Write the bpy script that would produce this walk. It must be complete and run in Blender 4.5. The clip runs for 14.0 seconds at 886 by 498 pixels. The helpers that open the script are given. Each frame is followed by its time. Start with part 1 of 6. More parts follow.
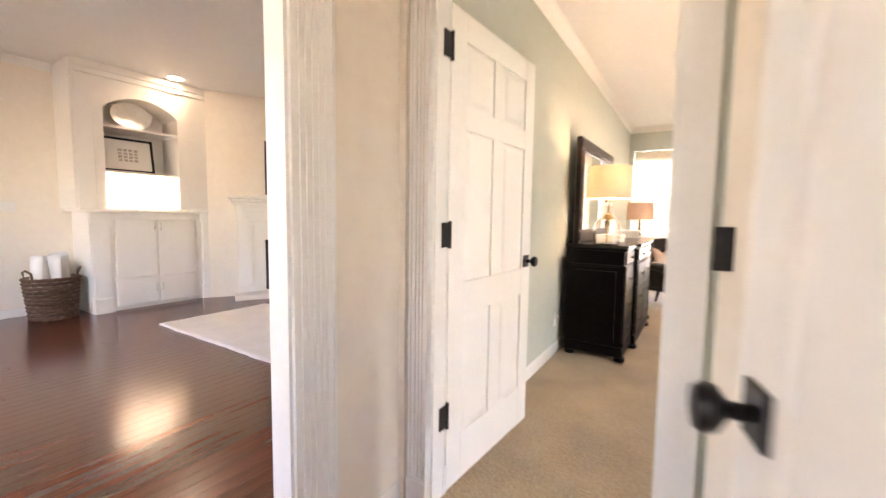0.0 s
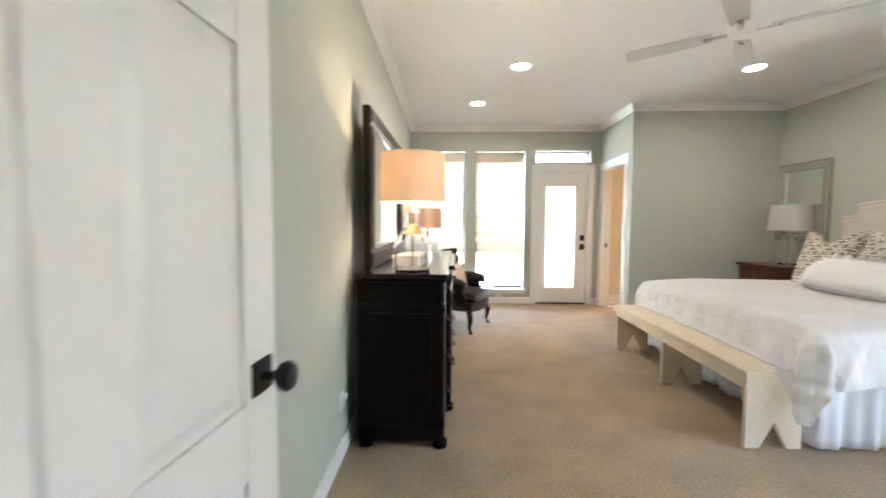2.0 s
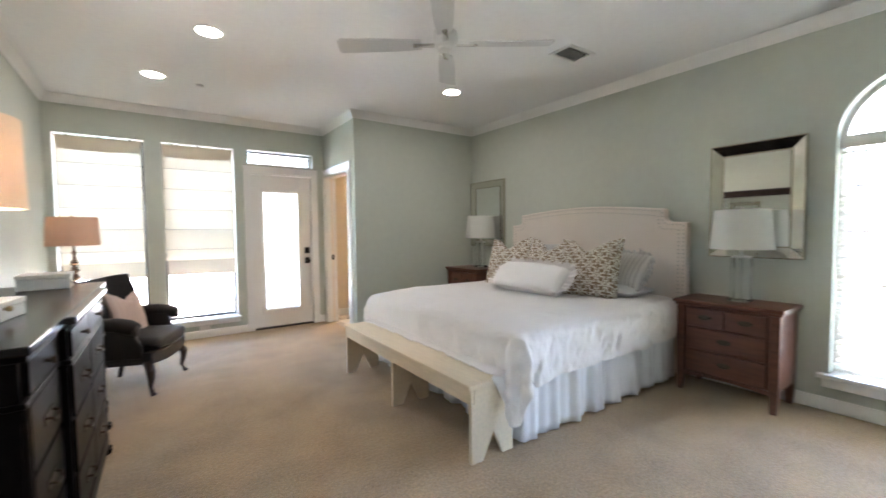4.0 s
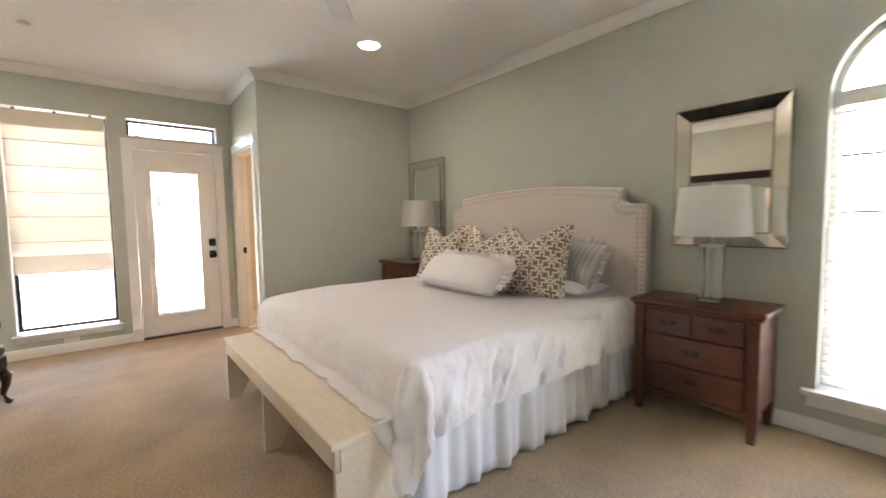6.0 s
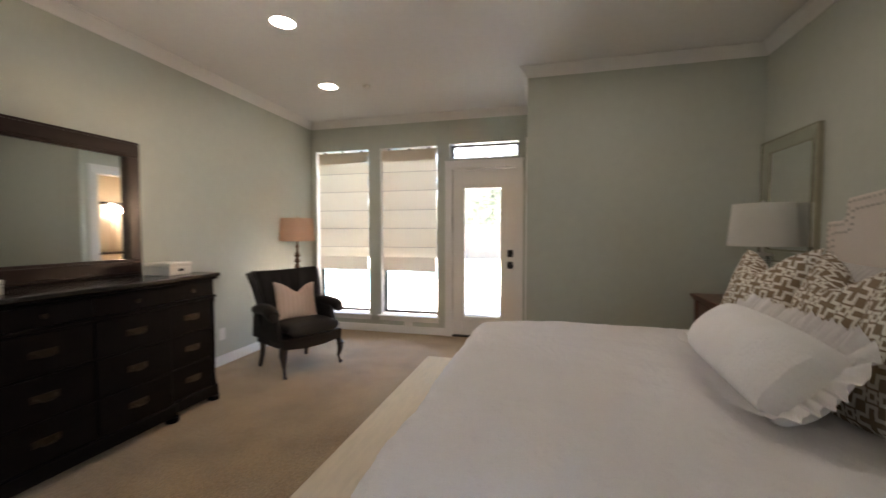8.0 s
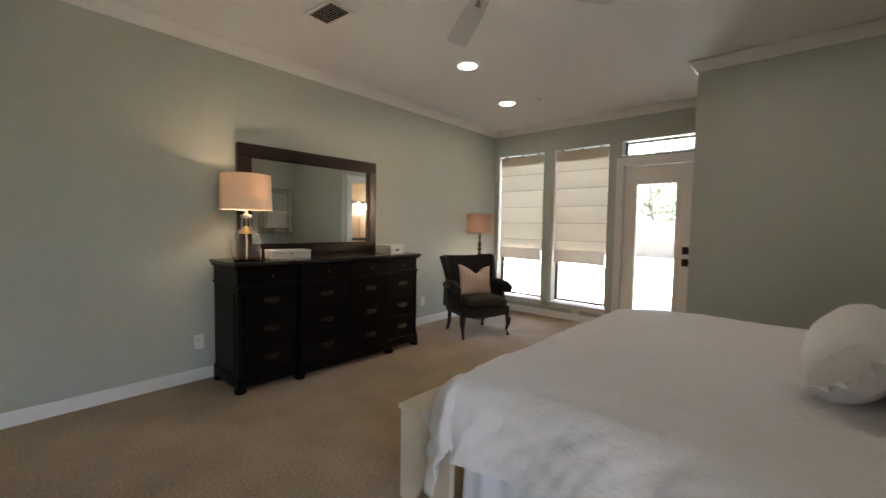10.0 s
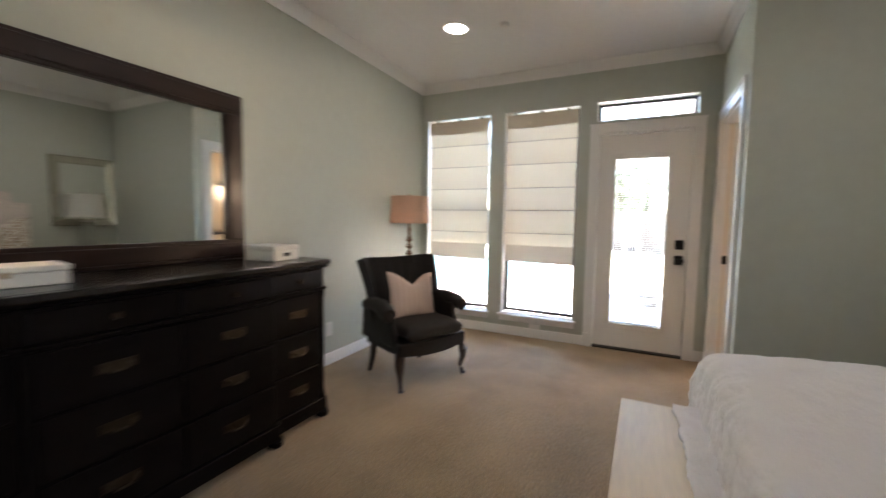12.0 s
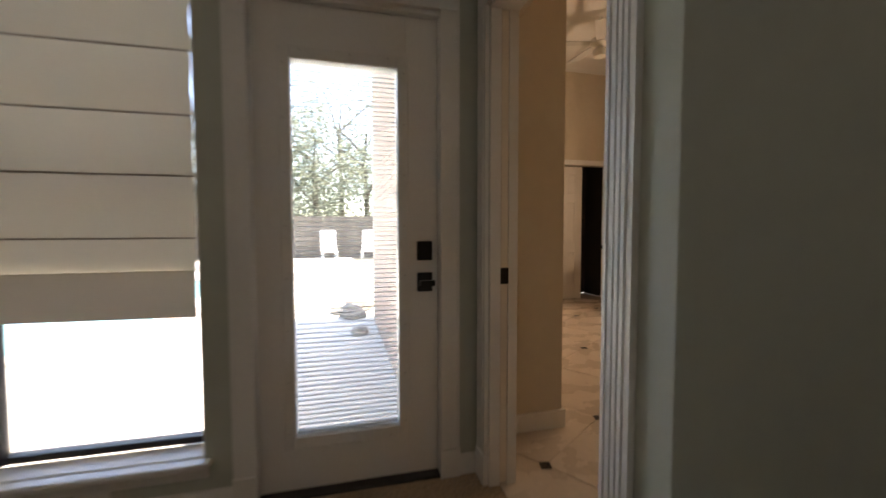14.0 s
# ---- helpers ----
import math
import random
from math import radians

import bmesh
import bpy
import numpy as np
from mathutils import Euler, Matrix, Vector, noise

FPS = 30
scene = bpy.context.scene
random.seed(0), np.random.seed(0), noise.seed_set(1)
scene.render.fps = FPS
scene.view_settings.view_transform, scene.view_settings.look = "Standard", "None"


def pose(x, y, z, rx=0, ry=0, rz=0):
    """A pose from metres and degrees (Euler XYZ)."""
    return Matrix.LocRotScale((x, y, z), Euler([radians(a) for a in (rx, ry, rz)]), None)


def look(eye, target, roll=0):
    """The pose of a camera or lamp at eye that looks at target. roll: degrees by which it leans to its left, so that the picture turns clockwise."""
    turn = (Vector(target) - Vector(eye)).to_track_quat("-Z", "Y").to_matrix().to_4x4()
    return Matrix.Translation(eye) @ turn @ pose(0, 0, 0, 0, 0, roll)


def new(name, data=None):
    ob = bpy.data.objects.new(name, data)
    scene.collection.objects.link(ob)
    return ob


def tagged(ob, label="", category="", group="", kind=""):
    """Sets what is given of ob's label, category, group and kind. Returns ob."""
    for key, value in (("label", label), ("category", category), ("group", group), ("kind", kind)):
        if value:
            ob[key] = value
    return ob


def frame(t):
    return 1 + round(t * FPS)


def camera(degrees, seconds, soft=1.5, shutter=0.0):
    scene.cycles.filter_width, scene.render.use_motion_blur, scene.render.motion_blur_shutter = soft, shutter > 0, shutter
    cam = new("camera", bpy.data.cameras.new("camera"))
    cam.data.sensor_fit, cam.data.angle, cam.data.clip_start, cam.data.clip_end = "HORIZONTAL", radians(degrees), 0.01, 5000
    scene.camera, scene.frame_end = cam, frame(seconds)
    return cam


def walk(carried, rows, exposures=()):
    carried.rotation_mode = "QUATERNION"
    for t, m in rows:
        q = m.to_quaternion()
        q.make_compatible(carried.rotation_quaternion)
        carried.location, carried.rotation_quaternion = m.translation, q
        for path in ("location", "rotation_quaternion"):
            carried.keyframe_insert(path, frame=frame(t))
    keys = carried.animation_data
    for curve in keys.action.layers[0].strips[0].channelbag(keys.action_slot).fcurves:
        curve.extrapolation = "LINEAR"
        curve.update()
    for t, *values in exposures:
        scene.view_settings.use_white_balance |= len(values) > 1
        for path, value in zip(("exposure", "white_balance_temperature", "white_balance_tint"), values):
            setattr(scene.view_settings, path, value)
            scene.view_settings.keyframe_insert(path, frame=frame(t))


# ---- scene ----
cam = camera(95.4, 14.0, shutter=0.5)
PATH = [
    (0, (0.373, -0.032, 1.203), (-0.71, 1.642, 1.04), 0.8),
    (0.5, (0.108, 0.262, 1.161), (-1.039, 1.893, 1.012), 0.8),
    (1, (-0.022, 0.605, 1.182), (-0.838, 2.426, 1.045), 0.8),
    (1.5, (-0.058, 1.008, 1.216), (-0.464, 2.962, 1.082), 0.4),
    (2, (-0.086, 1.363, 1.256), (-0.15, 3.358, 1.127), 0.3),
    (2.5, (-0.039, 1.639, 1.275), (0.303, 3.607, 1.167), -0.1),
    (3, (0.063, 1.843, 1.269), (0.666, 3.747, 1.169), -0.5),
    (3.5, (0.131, 1.914, 1.279), (0.992, 3.718, 1.189), -0.5),
    (4, (0.186, 1.922, 1.293), (1.329, 3.561, 1.202), -0.6),
    (4.2, (0.195, 1.911, 1.296), (1.433, 3.479, 1.198), -0.7),
    (5.25, (0.53, 2.035, 1.27), (1.94, 3.445, 1.16), -0.85),
    (6.3, (1.174, 2.409, 1.24), (2.302, 4.055, 1.106), -0.9),
    (6.5, (1.32, 2.509, 1.246), (2.336, 4.227, 1.125), -0.9),
    (7, (1.666, 2.677, 1.283), (2.259, 4.583, 1.161), -0.7),
    (7.5, (1.985, 2.856, 1.262), (2.008, 4.854, 1.159), -0.3),
    (8, (2.313, 2.835, 1.283), (1.806, 4.768, 1.203), 0.0),
    (8.5, (2.672, 2.642, 1.333), (1.758, 4.42, 1.251), 0.6),
    (9, (2.966, 2.406, 1.307), (1.924, 4.111, 1.226), 0.7),
    (9.2, (3.03, 2.357, 1.292), (1.922, 4.022, 1.209), 0.7),
    (10.35, (2.76, 2.4, 1.27), (1.39, 3.86, 1.15), 1.0),
    (11.5, (1.941, 2.984, 1.244), (0.675, 4.525, 1.088), 1.2),
    (12, (1.585, 3.494, 1.233), (0.694, 5.279, 1.086), 0.9),
    (12.2, (1.468, 3.745, 1.216), (0.770, 5.610, 1.071), 0.7),
    (12.5, (1.385, 4.133, 1.186), (0.953, 6.08, 1.047), 0.5),
    (13, (1.292, 4.739, 1.156), (1.226, 6.733, 1.02), 0.1),
    (13.5, (1.348, 5.378, 1.164), (1.627, 7.353, 1.024), -0.5),
    (14, (1.502, 5.928, 1.133), (1.997, 7.863, 1.033), -0.1),
]
EXPOSURES = [(0.0, 6.05, 8000, 27), (1.0, 5.85, 7400, 23), (2.0, 5.55, 6500, 16), (3.0, 5.15, 6200, 17), (4.0, 5.25, 6200, 17), (6.5, 5.3, 7250, 23), (7.5, 4.95, 6950, 22), (8.5, 3.9, 7200, 22), (9.0, 3.8, 7250, 21), (11.5, 4.65, 6600, 19), (12.5, 3.88, 6750, 20), (14.0, 2.8, 7350, 22)]
walk(cam, [(t, look(eye, target, roll)) for t, eye, target, roll in PATH], EXPOSURES)

# ---- world, sun, large lights ----
world = bpy.data.worlds.new("sky")
scene.world = world
world.use_nodes = True
wn = world.node_tree.nodes
sky = wn.new("ShaderNodeTexSky")
sky.sky_type, sky.sun_disc = "NISHITA", False
TO_SUN = Vector((0.24, 0.14, 1.0)).normalized()
sky.sun_elevation = math.asin(TO_SUN.z)
sky.sun_rotation = math.atan2(TO_SUN.x, TO_SUN.y)
world.node_tree.links.new(sky.outputs[0], wn["Background"].inputs[0])
wn["Background"].inputs[1].default_value = 0.15


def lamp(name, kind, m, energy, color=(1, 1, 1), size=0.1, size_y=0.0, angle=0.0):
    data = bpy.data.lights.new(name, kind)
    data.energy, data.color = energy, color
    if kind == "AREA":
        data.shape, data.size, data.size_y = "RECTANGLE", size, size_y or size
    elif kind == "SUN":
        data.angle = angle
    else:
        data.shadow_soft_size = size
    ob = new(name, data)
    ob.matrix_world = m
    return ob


lamp("sun", "SUN", look(TO_SUN * 30, (0, 0, 0)), 5.0, (1.0, 0.95, 0.88), angle=radians(0.5))
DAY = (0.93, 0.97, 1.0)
# daylight in the openings: two tall windows, arched window
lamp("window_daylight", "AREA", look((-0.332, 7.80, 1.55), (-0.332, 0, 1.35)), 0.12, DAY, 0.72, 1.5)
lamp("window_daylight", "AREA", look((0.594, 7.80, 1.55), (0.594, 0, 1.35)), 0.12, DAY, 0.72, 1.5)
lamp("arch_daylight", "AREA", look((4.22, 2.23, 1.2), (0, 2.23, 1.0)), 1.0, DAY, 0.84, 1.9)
# added fill lamp in a made-up living room window, out of view
lamp("living_fill", "AREA", look((-3.2, -2.45, 1.5), (-3.2, 3, 1.2)), 0.45, (1.0, 0.96, 0.90), 1.15, 1.3)
# fill added for the hall's west wall, in an invented opening
lamp("hall_fill", "AREA", look((1.54, -1.75, 1.55), (-0.65, 0.9, 1.3)), 0.19, (1.0, 0.90, 0.80), 0.38, 1.0)

# ---- materials ----
MATS = {}


def node_mat(name):
    m = bpy.data.materials.new(name)
    m.use_nodes = True
    MATS[name] = m
    return m, m.node_tree.nodes, m.node_tree.links, m.node_tree.nodes["Principled BSDF"]


def mat(name, col, rough=0.5, metal=0.0, var=0.10, big=1.5, fine=60.0, bump=0.0, bump_scale=0.0, stretch=(1, 1, 1), rnd=0.0, trans=0.0, coat=0.0, sheen=0.0, spec=0.5):
    """Plain surface with mottling at two scales, an optional fine relief and per-piece change of tone."""
    m, n, l, p = node_mat(name)
    tc, mp = n.new("ShaderNodeTexCoord"), n.new("ShaderNodeMapping")
    mp.inputs["Scale"].default_value = stretch
    l.new(tc.outputs["Object"], mp.inputs[0])
    a, b = n.new("ShaderNodeTexNoise"), n.new("ShaderNodeTexNoise")
    a.inputs["Scale"].default_value, b.inputs["Scale"].default_value = big, fine
    a.inputs["Detail"].default_value, b.inputs["Detail"].default_value = 4, 5
    l.new(mp.outputs[0], a.inputs[0])
    l.new(mp.outputs[0], b.inputs[0])
    mix = n.new("ShaderNodeMath")
    mix.operation = "MULTIPLY_ADD"
    l.new(a.outputs[0], mix.inputs[0])
    mix.inputs[1].default_value = 0.6
    l.new(b.outputs[0], mix.inputs[2])
    ramp = n.new("ShaderNodeMapRange")
    ramp.inputs[1].default_value, ramp.inputs[2].default_value = 0.55, 1.05
    ramp.inputs[3].default_value, ramp.inputs[4].default_value = 1 - var, 1 + var
    l.new(mix.outputs[0], ramp.inputs[0])
    val = ramp.outputs[0]
    if rnd:
        oi, mr, mu = n.new("ShaderNodeObjectInfo"), n.new("ShaderNodeMapRange"), n.new("ShaderNodeMath")
        mr.inputs[3].default_value, mr.inputs[4].default_value = 1 - rnd, 1 + rnd
        l.new(oi.outputs["Random"], mr.inputs[0])
        mu.operation = "MULTIPLY"
        l.new(mr.outputs[0], mu.inputs[0])
        l.new(val, mu.inputs[1])
        val = mu.outputs[0]
    sc = n.new("ShaderNodeVectorMath")
    sc.operation = "SCALE"
    sc.inputs[0].default_value = col
    l.new(val, sc.inputs["Scale"])
    l.new(sc.outputs[0], p.inputs["Base Color"])
    rr = n.new("ShaderNodeMapRange")
    rr.inputs[3].default_value, rr.inputs[4].default_value = max(rough - 0.08, 0.02), min(rough + 0.08, 1)
    l.new(a.outputs[0], rr.inputs[0])
    l.new(rr.outputs[0], p.inputs["Roughness"])
    p.inputs["Metallic"].default_value = metal
    p.inputs["Specular IOR Level"].default_value = spec
    p.inputs["Coat Weight"].default_value = coat
    p.inputs["Coat Roughness"].default_value = 0.15
    p.inputs["Sheen Weight"].default_value = sheen
    if trans:
        tr, ad = n.new("ShaderNodeBsdfTranslucent"), n.new("ShaderNodeMixShader")
        l.new(sc.outputs[0], tr.inputs[0])
        ad.inputs[0].default_value = trans
        l.new(p.outputs[0], ad.inputs[1])
        l.new(tr.outputs[0], ad.inputs[2])
        l.new(ad.outputs[0], n["Material Output"].inputs[0])
    if bump:
        c, bu = n.new("ShaderNodeTexNoise"), n.new("ShaderNodeBump")
        c.inputs["Scale"].default_value = bump_scale or fine
        c.inputs["Detail"].default_value = 6
        l.new(mp.outputs[0], c.inputs[0])
        bu.inputs["Strength"].default_value, bu.inputs["Distance"].default_value = 1.0, bump
        l.new(c.outputs[0], bu.inputs["Height"])
        l.new(bu.outputs[0], p.inputs["Normal"])
    return m


def glass(name, tint=(0.96, 0.98, 0.97), gloss=0.08):
    m, n, l, p = node_mat(name)
    t, g, mx, fr = n.new("ShaderNodeBsdfTransparent"), n.new("ShaderNodeBsdfGlossy"), n.new("ShaderNodeMixShader"), n.new("ShaderNodeFresnel")
    t.inputs[0].default_value = (*tint, 1)
    g.inputs["Roughness"].default_value = 0.02
    fr.inputs[0].default_value = 1.0 + gloss * 5
    l.new(fr.outputs[0], mx.inputs[0])
    l.new(t.outputs[0], mx.inputs[1])
    l.new(g.outputs[0], mx.inputs[2])
    l.new(mx.outputs[0], n["Material Output"].inputs[0])
    return m


def crystal(name):
    m, n, l, p = node_mat(name)
    p.inputs["Base Color"].default_value = (0.97, 0.98, 0.98, 1)
    p.inputs["Transmission Weight"].default_value, p.inputs["Roughness"].default_value, p.inputs["IOR"].default_value = 1.0, 0.02, 1.48
    return m


def glow(name, col, strength):
    m, n, l, p = node_mat(name)
    p.inputs["Base Color"].default_value = (0.8, 0.8, 0.8, 1)
    p.inputs["Emission Color"].default_value = (*col, 1)
    p.inputs["Emission Strength"].default_value = strength
    return m


PAINT = mat("sage_paint", (0.492, 0.518, 0.450), 0.62, var=0.025, big=0.8, fine=14, bump=0.0006, bump_scale=160)
CREAM = mat("cream_paint", (0.80, 0.73, 0.635), 0.6, var=0.025, big=0.8, fine=14, bump=0.0006, bump_scale=160)
BATHP = mat("bath_paint", (0.70, 0.62, 0.50), 0.6, var=0.025, big=0.8, fine=14)
CEIL = mat("ceiling_paint", (0.80, 0.795, 0.78), 0.8, var=0.02, big=0.7, fine=20, bump=0.0012, bump_scale=120)
TRIM = mat("white_trim_paint", (0.80, 0.79, 0.76), 0.35, var=0.02, big=2, fine=40)
DOORW = mat("white_door_paint", (0.80, 0.78, 0.74), 0.40, var=0.02, big=2, fine=50)
CARPET = mat("beige_carpet", (0.440, 0.318, 0.188), 0.95, var=0.36, big=2.6, fine=75, bump=0.008, bump_scale=300, sheen=0.2)
DARKW = mat("espresso_wood", (0.0055, 0.004, 0.0037), 0.36, var=0.30, big=6, fine=30, stretch=(1, 0.15, 1), bump=0.0004, bump_scale=40, spec=0.08)
DARKP = mat("polished_espresso_wood", (0.0055, 0.004, 0.0037), 0.22, var=0.30, big=6, fine=30, stretch=(1, 0.15, 1), spec=0.5)
MIRW = mat("mahogany_frame", (0.017, 0.0075, 0.006), 0.32, var=0.30, big=6, fine=30, stretch=(1, 0.2, 1), coat=0.08, spec=0.3)
REDW = mat("cherry_wood", (0.105, 0.034, 0.016), 0.36, var=0.35, big=5, fine=34, stretch=(1, 0.12, 1), bump=0.0004, bump_scale=40, coat=0.15)
PLANK = mat("cherry_floor_plank", (0.120, 0.034, 0.019), 0.22, var=0.28, big=3, fine=26, stretch=(1, 0.06, 1), rnd=0.16, bump=0.0003, bump_scale=30, coat=0.3)
BENCHP = mat("cream_bench_paint", (0.74, 0.635, 0.48), 0.45, var=0.07, big=3, fine=50, stretch=(1, 0.15, 1), bump=0.0005, bump_scale=60)
LINEN = mat("white_coverlet", (0.80, 0.765, 0.745), 0.9, var=0.035, big=4, fine=260, bump=0.0035, bump_scale=75, sheen=0.2)
SKIRTM = mat("white_bed_skirt", (0.74, 0.74, 0.76), 0.9, var=0.03, big=4, fine=200, bump=0.001, bump_scale=260)
UPHOL = mat("cream_upholstery", (0.72, 0.645, 0.58), 0.9, var=0.04, big=3, fine=320, bump=0.001, bump_scale=420)
NAIL = mat("silver_nail", (0.52, 0.48, 0.43), 0.35, 1.0, var=0.1)
LEATH = mat("dark_tufted_leather", (0.016, 0.013, 0.0115), 0.50, spec=0.3, var=0.25, big=6, fine=80, bump=0.0008, bump_scale=160)
LEGW = mat("dark_leg_wood", (0.035, 0.018, 0.012), 0.35, var=0.2)
SHADE_W = mat("white_shade", (0.76, 0.75, 0.70), 0.9, var=0.02, fine=300, trans=0.35)
SHADE_L = mat("lit_linen_shade", (0.80, 0.66, 0.52), 0.9, var=0.03, fine=300, trans=0.22)
SHADE_P = mat("peach_shade", (0.66, 0.47, 0.35), 0.9, var=0.04, fine=300, trans=0.28)
ROMAN = mat("roman_shade_cloth", (0.74, 0.665, 0.53), 0.95, var=0.03, big=3, fine=300, trans=0.11, stretch=(1, 1, 0.3))
ROMAN_T = mat("roman_double_cloth", (0.68, 0.60, 0.48), 0.95, var=0.03, big=3, fine=300, trans=0.075)
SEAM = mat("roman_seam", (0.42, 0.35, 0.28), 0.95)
BLACK = mat("black_hardware", (0.012, 0.011, 0.011), 0.38, 0.4, var=0.1)
BRONZE = mat("bronze_window_frame", (0.045, 0.042, 0.040), 0.4, 0.4, var=0.1)
BRASS = mat("aged_brass", (0.48, 0.34, 0.16), 0.3, 1.0, var=0.2, big=10)
PULLM = mat("antique_pull", (0.085, 0.066, 0.048), 0.38, 1.0, var=0.25, big=20)
NICKEL = mat("brushed_nickel", (0.60, 0.58, 0.54), 0.28, 1.0, var=0.06)
CHAMP = mat("champagne_frame", (0.52, 0.48, 0.40), 0.24, 1.0, var=0.05, big=10)
BEVEL = mat("antiqued_mirror_strip", (0.70, 0.68, 0.61), 0.09, 1.0, var=0.05, big=12)
TURNW = mat("turned_wood", (0.15, 0.075, 0.035), 0.38, var=0.25, big=20)
BOXW = mat("white_box", (0.74, 0.71, 0.65), 0.5, var=0.04)
# white darkened to grey for the blades' less lit undersides
BLADE = mat("fan_blade_greyed_white", (0.60, 0.60, 0.58), 0.5, var=0.03)
SLATM = mat("white_slat", (0.84, 0.84, 0.82), 0.5, var=0.02, trans=0.55)
PLASTIC = mat("white_plastic", (0.78, 0.76, 0.72), 0.35, var=0.02)
WICKER = mat("brown_wicker", (0.10, 0.055, 0.032), 0.6, var=0.4, big=30, fine=90, rnd=0.2)
TOWEL = mat("white_towel", (0.80, 0.79, 0.77), 0.95, var=0.05, big=8, fine=200, bump=0.003, bump_scale=180)
RUGM = mat("white_shag_rug", (0.76, 0.75, 0.74), 0.95, var=0.08, big=5, fine=90, bump=0.008, bump_scale=80)
CABW = mat("cabinet_white", (0.79, 0.76, 0.71), 0.4, var=0.02, big=2, fine=40)
# soot in the firebox; also painted shade behind the vent slats
SOOT_SHADE = mat("soot_and_duct_shade", (0.02, 0.018, 0.016), 0.9, var=0.3)
LOGM = mat("charred_log", (0.05, 0.04, 0.035), 0.9, var=0.5, big=12)
PAPER = mat("art_paper", (0.76, 0.73, 0.68), 0.8, var=0.03)
INK = mat("faded_ink", (0.45, 0.41, 0.37), 0.8, var=0.3, big=30)
SILVER = mat("silver_platter", (0.82, 0.80, 0.76), 0.34, 0.8, var=0.08, big=10)
TILE = mat("white_floor_tile", (0.70, 0.62, 0.54), 0.28, var=0.05, big=4, fine=30, rnd=0.03)
INSET = mat("dark_inset_tile", (0.03, 0.03, 0.032), 0.25, var=0.2)
GROUT = mat("grout", (0.42, 0.37, 0.32), 0.9, var=0.08)
CONC = mat("patio_concrete", (0.66, 0.63, 0.58), 0.9, var=0.14, big=0.8, fine=22, bump=0.002, bump_scale=60)
LAWN = mat("pale_ground", (0.32, 0.30, 0.24), 0.95, var=0.2, big=0.4, fine=9)
WATER = mat("pool_water", (0.22, 0.50, 0.56), 0.08, var=0.1, bump=0.01, bump_scale=3)
BRICK = mat("brick", (0.44, 0.33, 0.28), 0.85, var=0.2, big=9, fine=60, rnd=0.22, bump=0.001, bump_scale=90)
MORTAR = mat("mortar", (0.50, 0.47, 0.43), 0.95, var=0.08)
FENCE = mat("weathered_fence", (0.17, 0.145, 0.125), 0.9, var=0.25, stretch=(1, 1, 0.1), rnd=0.15)
LEAF = mat("foliage", (0.19, 0.21, 0.16), 0.7, var=0.35, big=2, fine=8, trans=0.5)
BARK = mat("bark", (0.12, 0.095, 0.075), 0.9, var=0.3, stretch=(1, 1, 0.2))
RESIN = mat("white_resin", (0.80, 0.80, 0.78), 0.45)
SOFFIT = mat("soffit_paint", (0.66, 0.64, 0.60), 0.7, var=0.03)
ROCK = mat("garden_stone", (0.38, 0.34, 0.30), 0.9, var=0.3, big=4)
# near-black painted for the closet's shade; also the vanity's dark stone
UNLIT_STONE = mat("unlit_closet_and_stone", (0.03, 0.028, 0.027), 0.9)
GLASS = glass("window_glass")
CRYST = crystal("clear_crystal")
MIRROR, _n, _l, _p = node_mat("mirror_silver")
_p.inputs["Base Color"].default_value = (0.86, 0.88, 0.87, 1)
_p.inputs["Metallic"].default_value, _p.inputs["Roughness"].default_value = 1.0, 0.015
GLOWW = glow("led_lens", (1.0, 0.94, 0.84), 4.5)
GLOWB = glow("vanity_bulb", (1.0, 0.86, 0.66), 1.6)


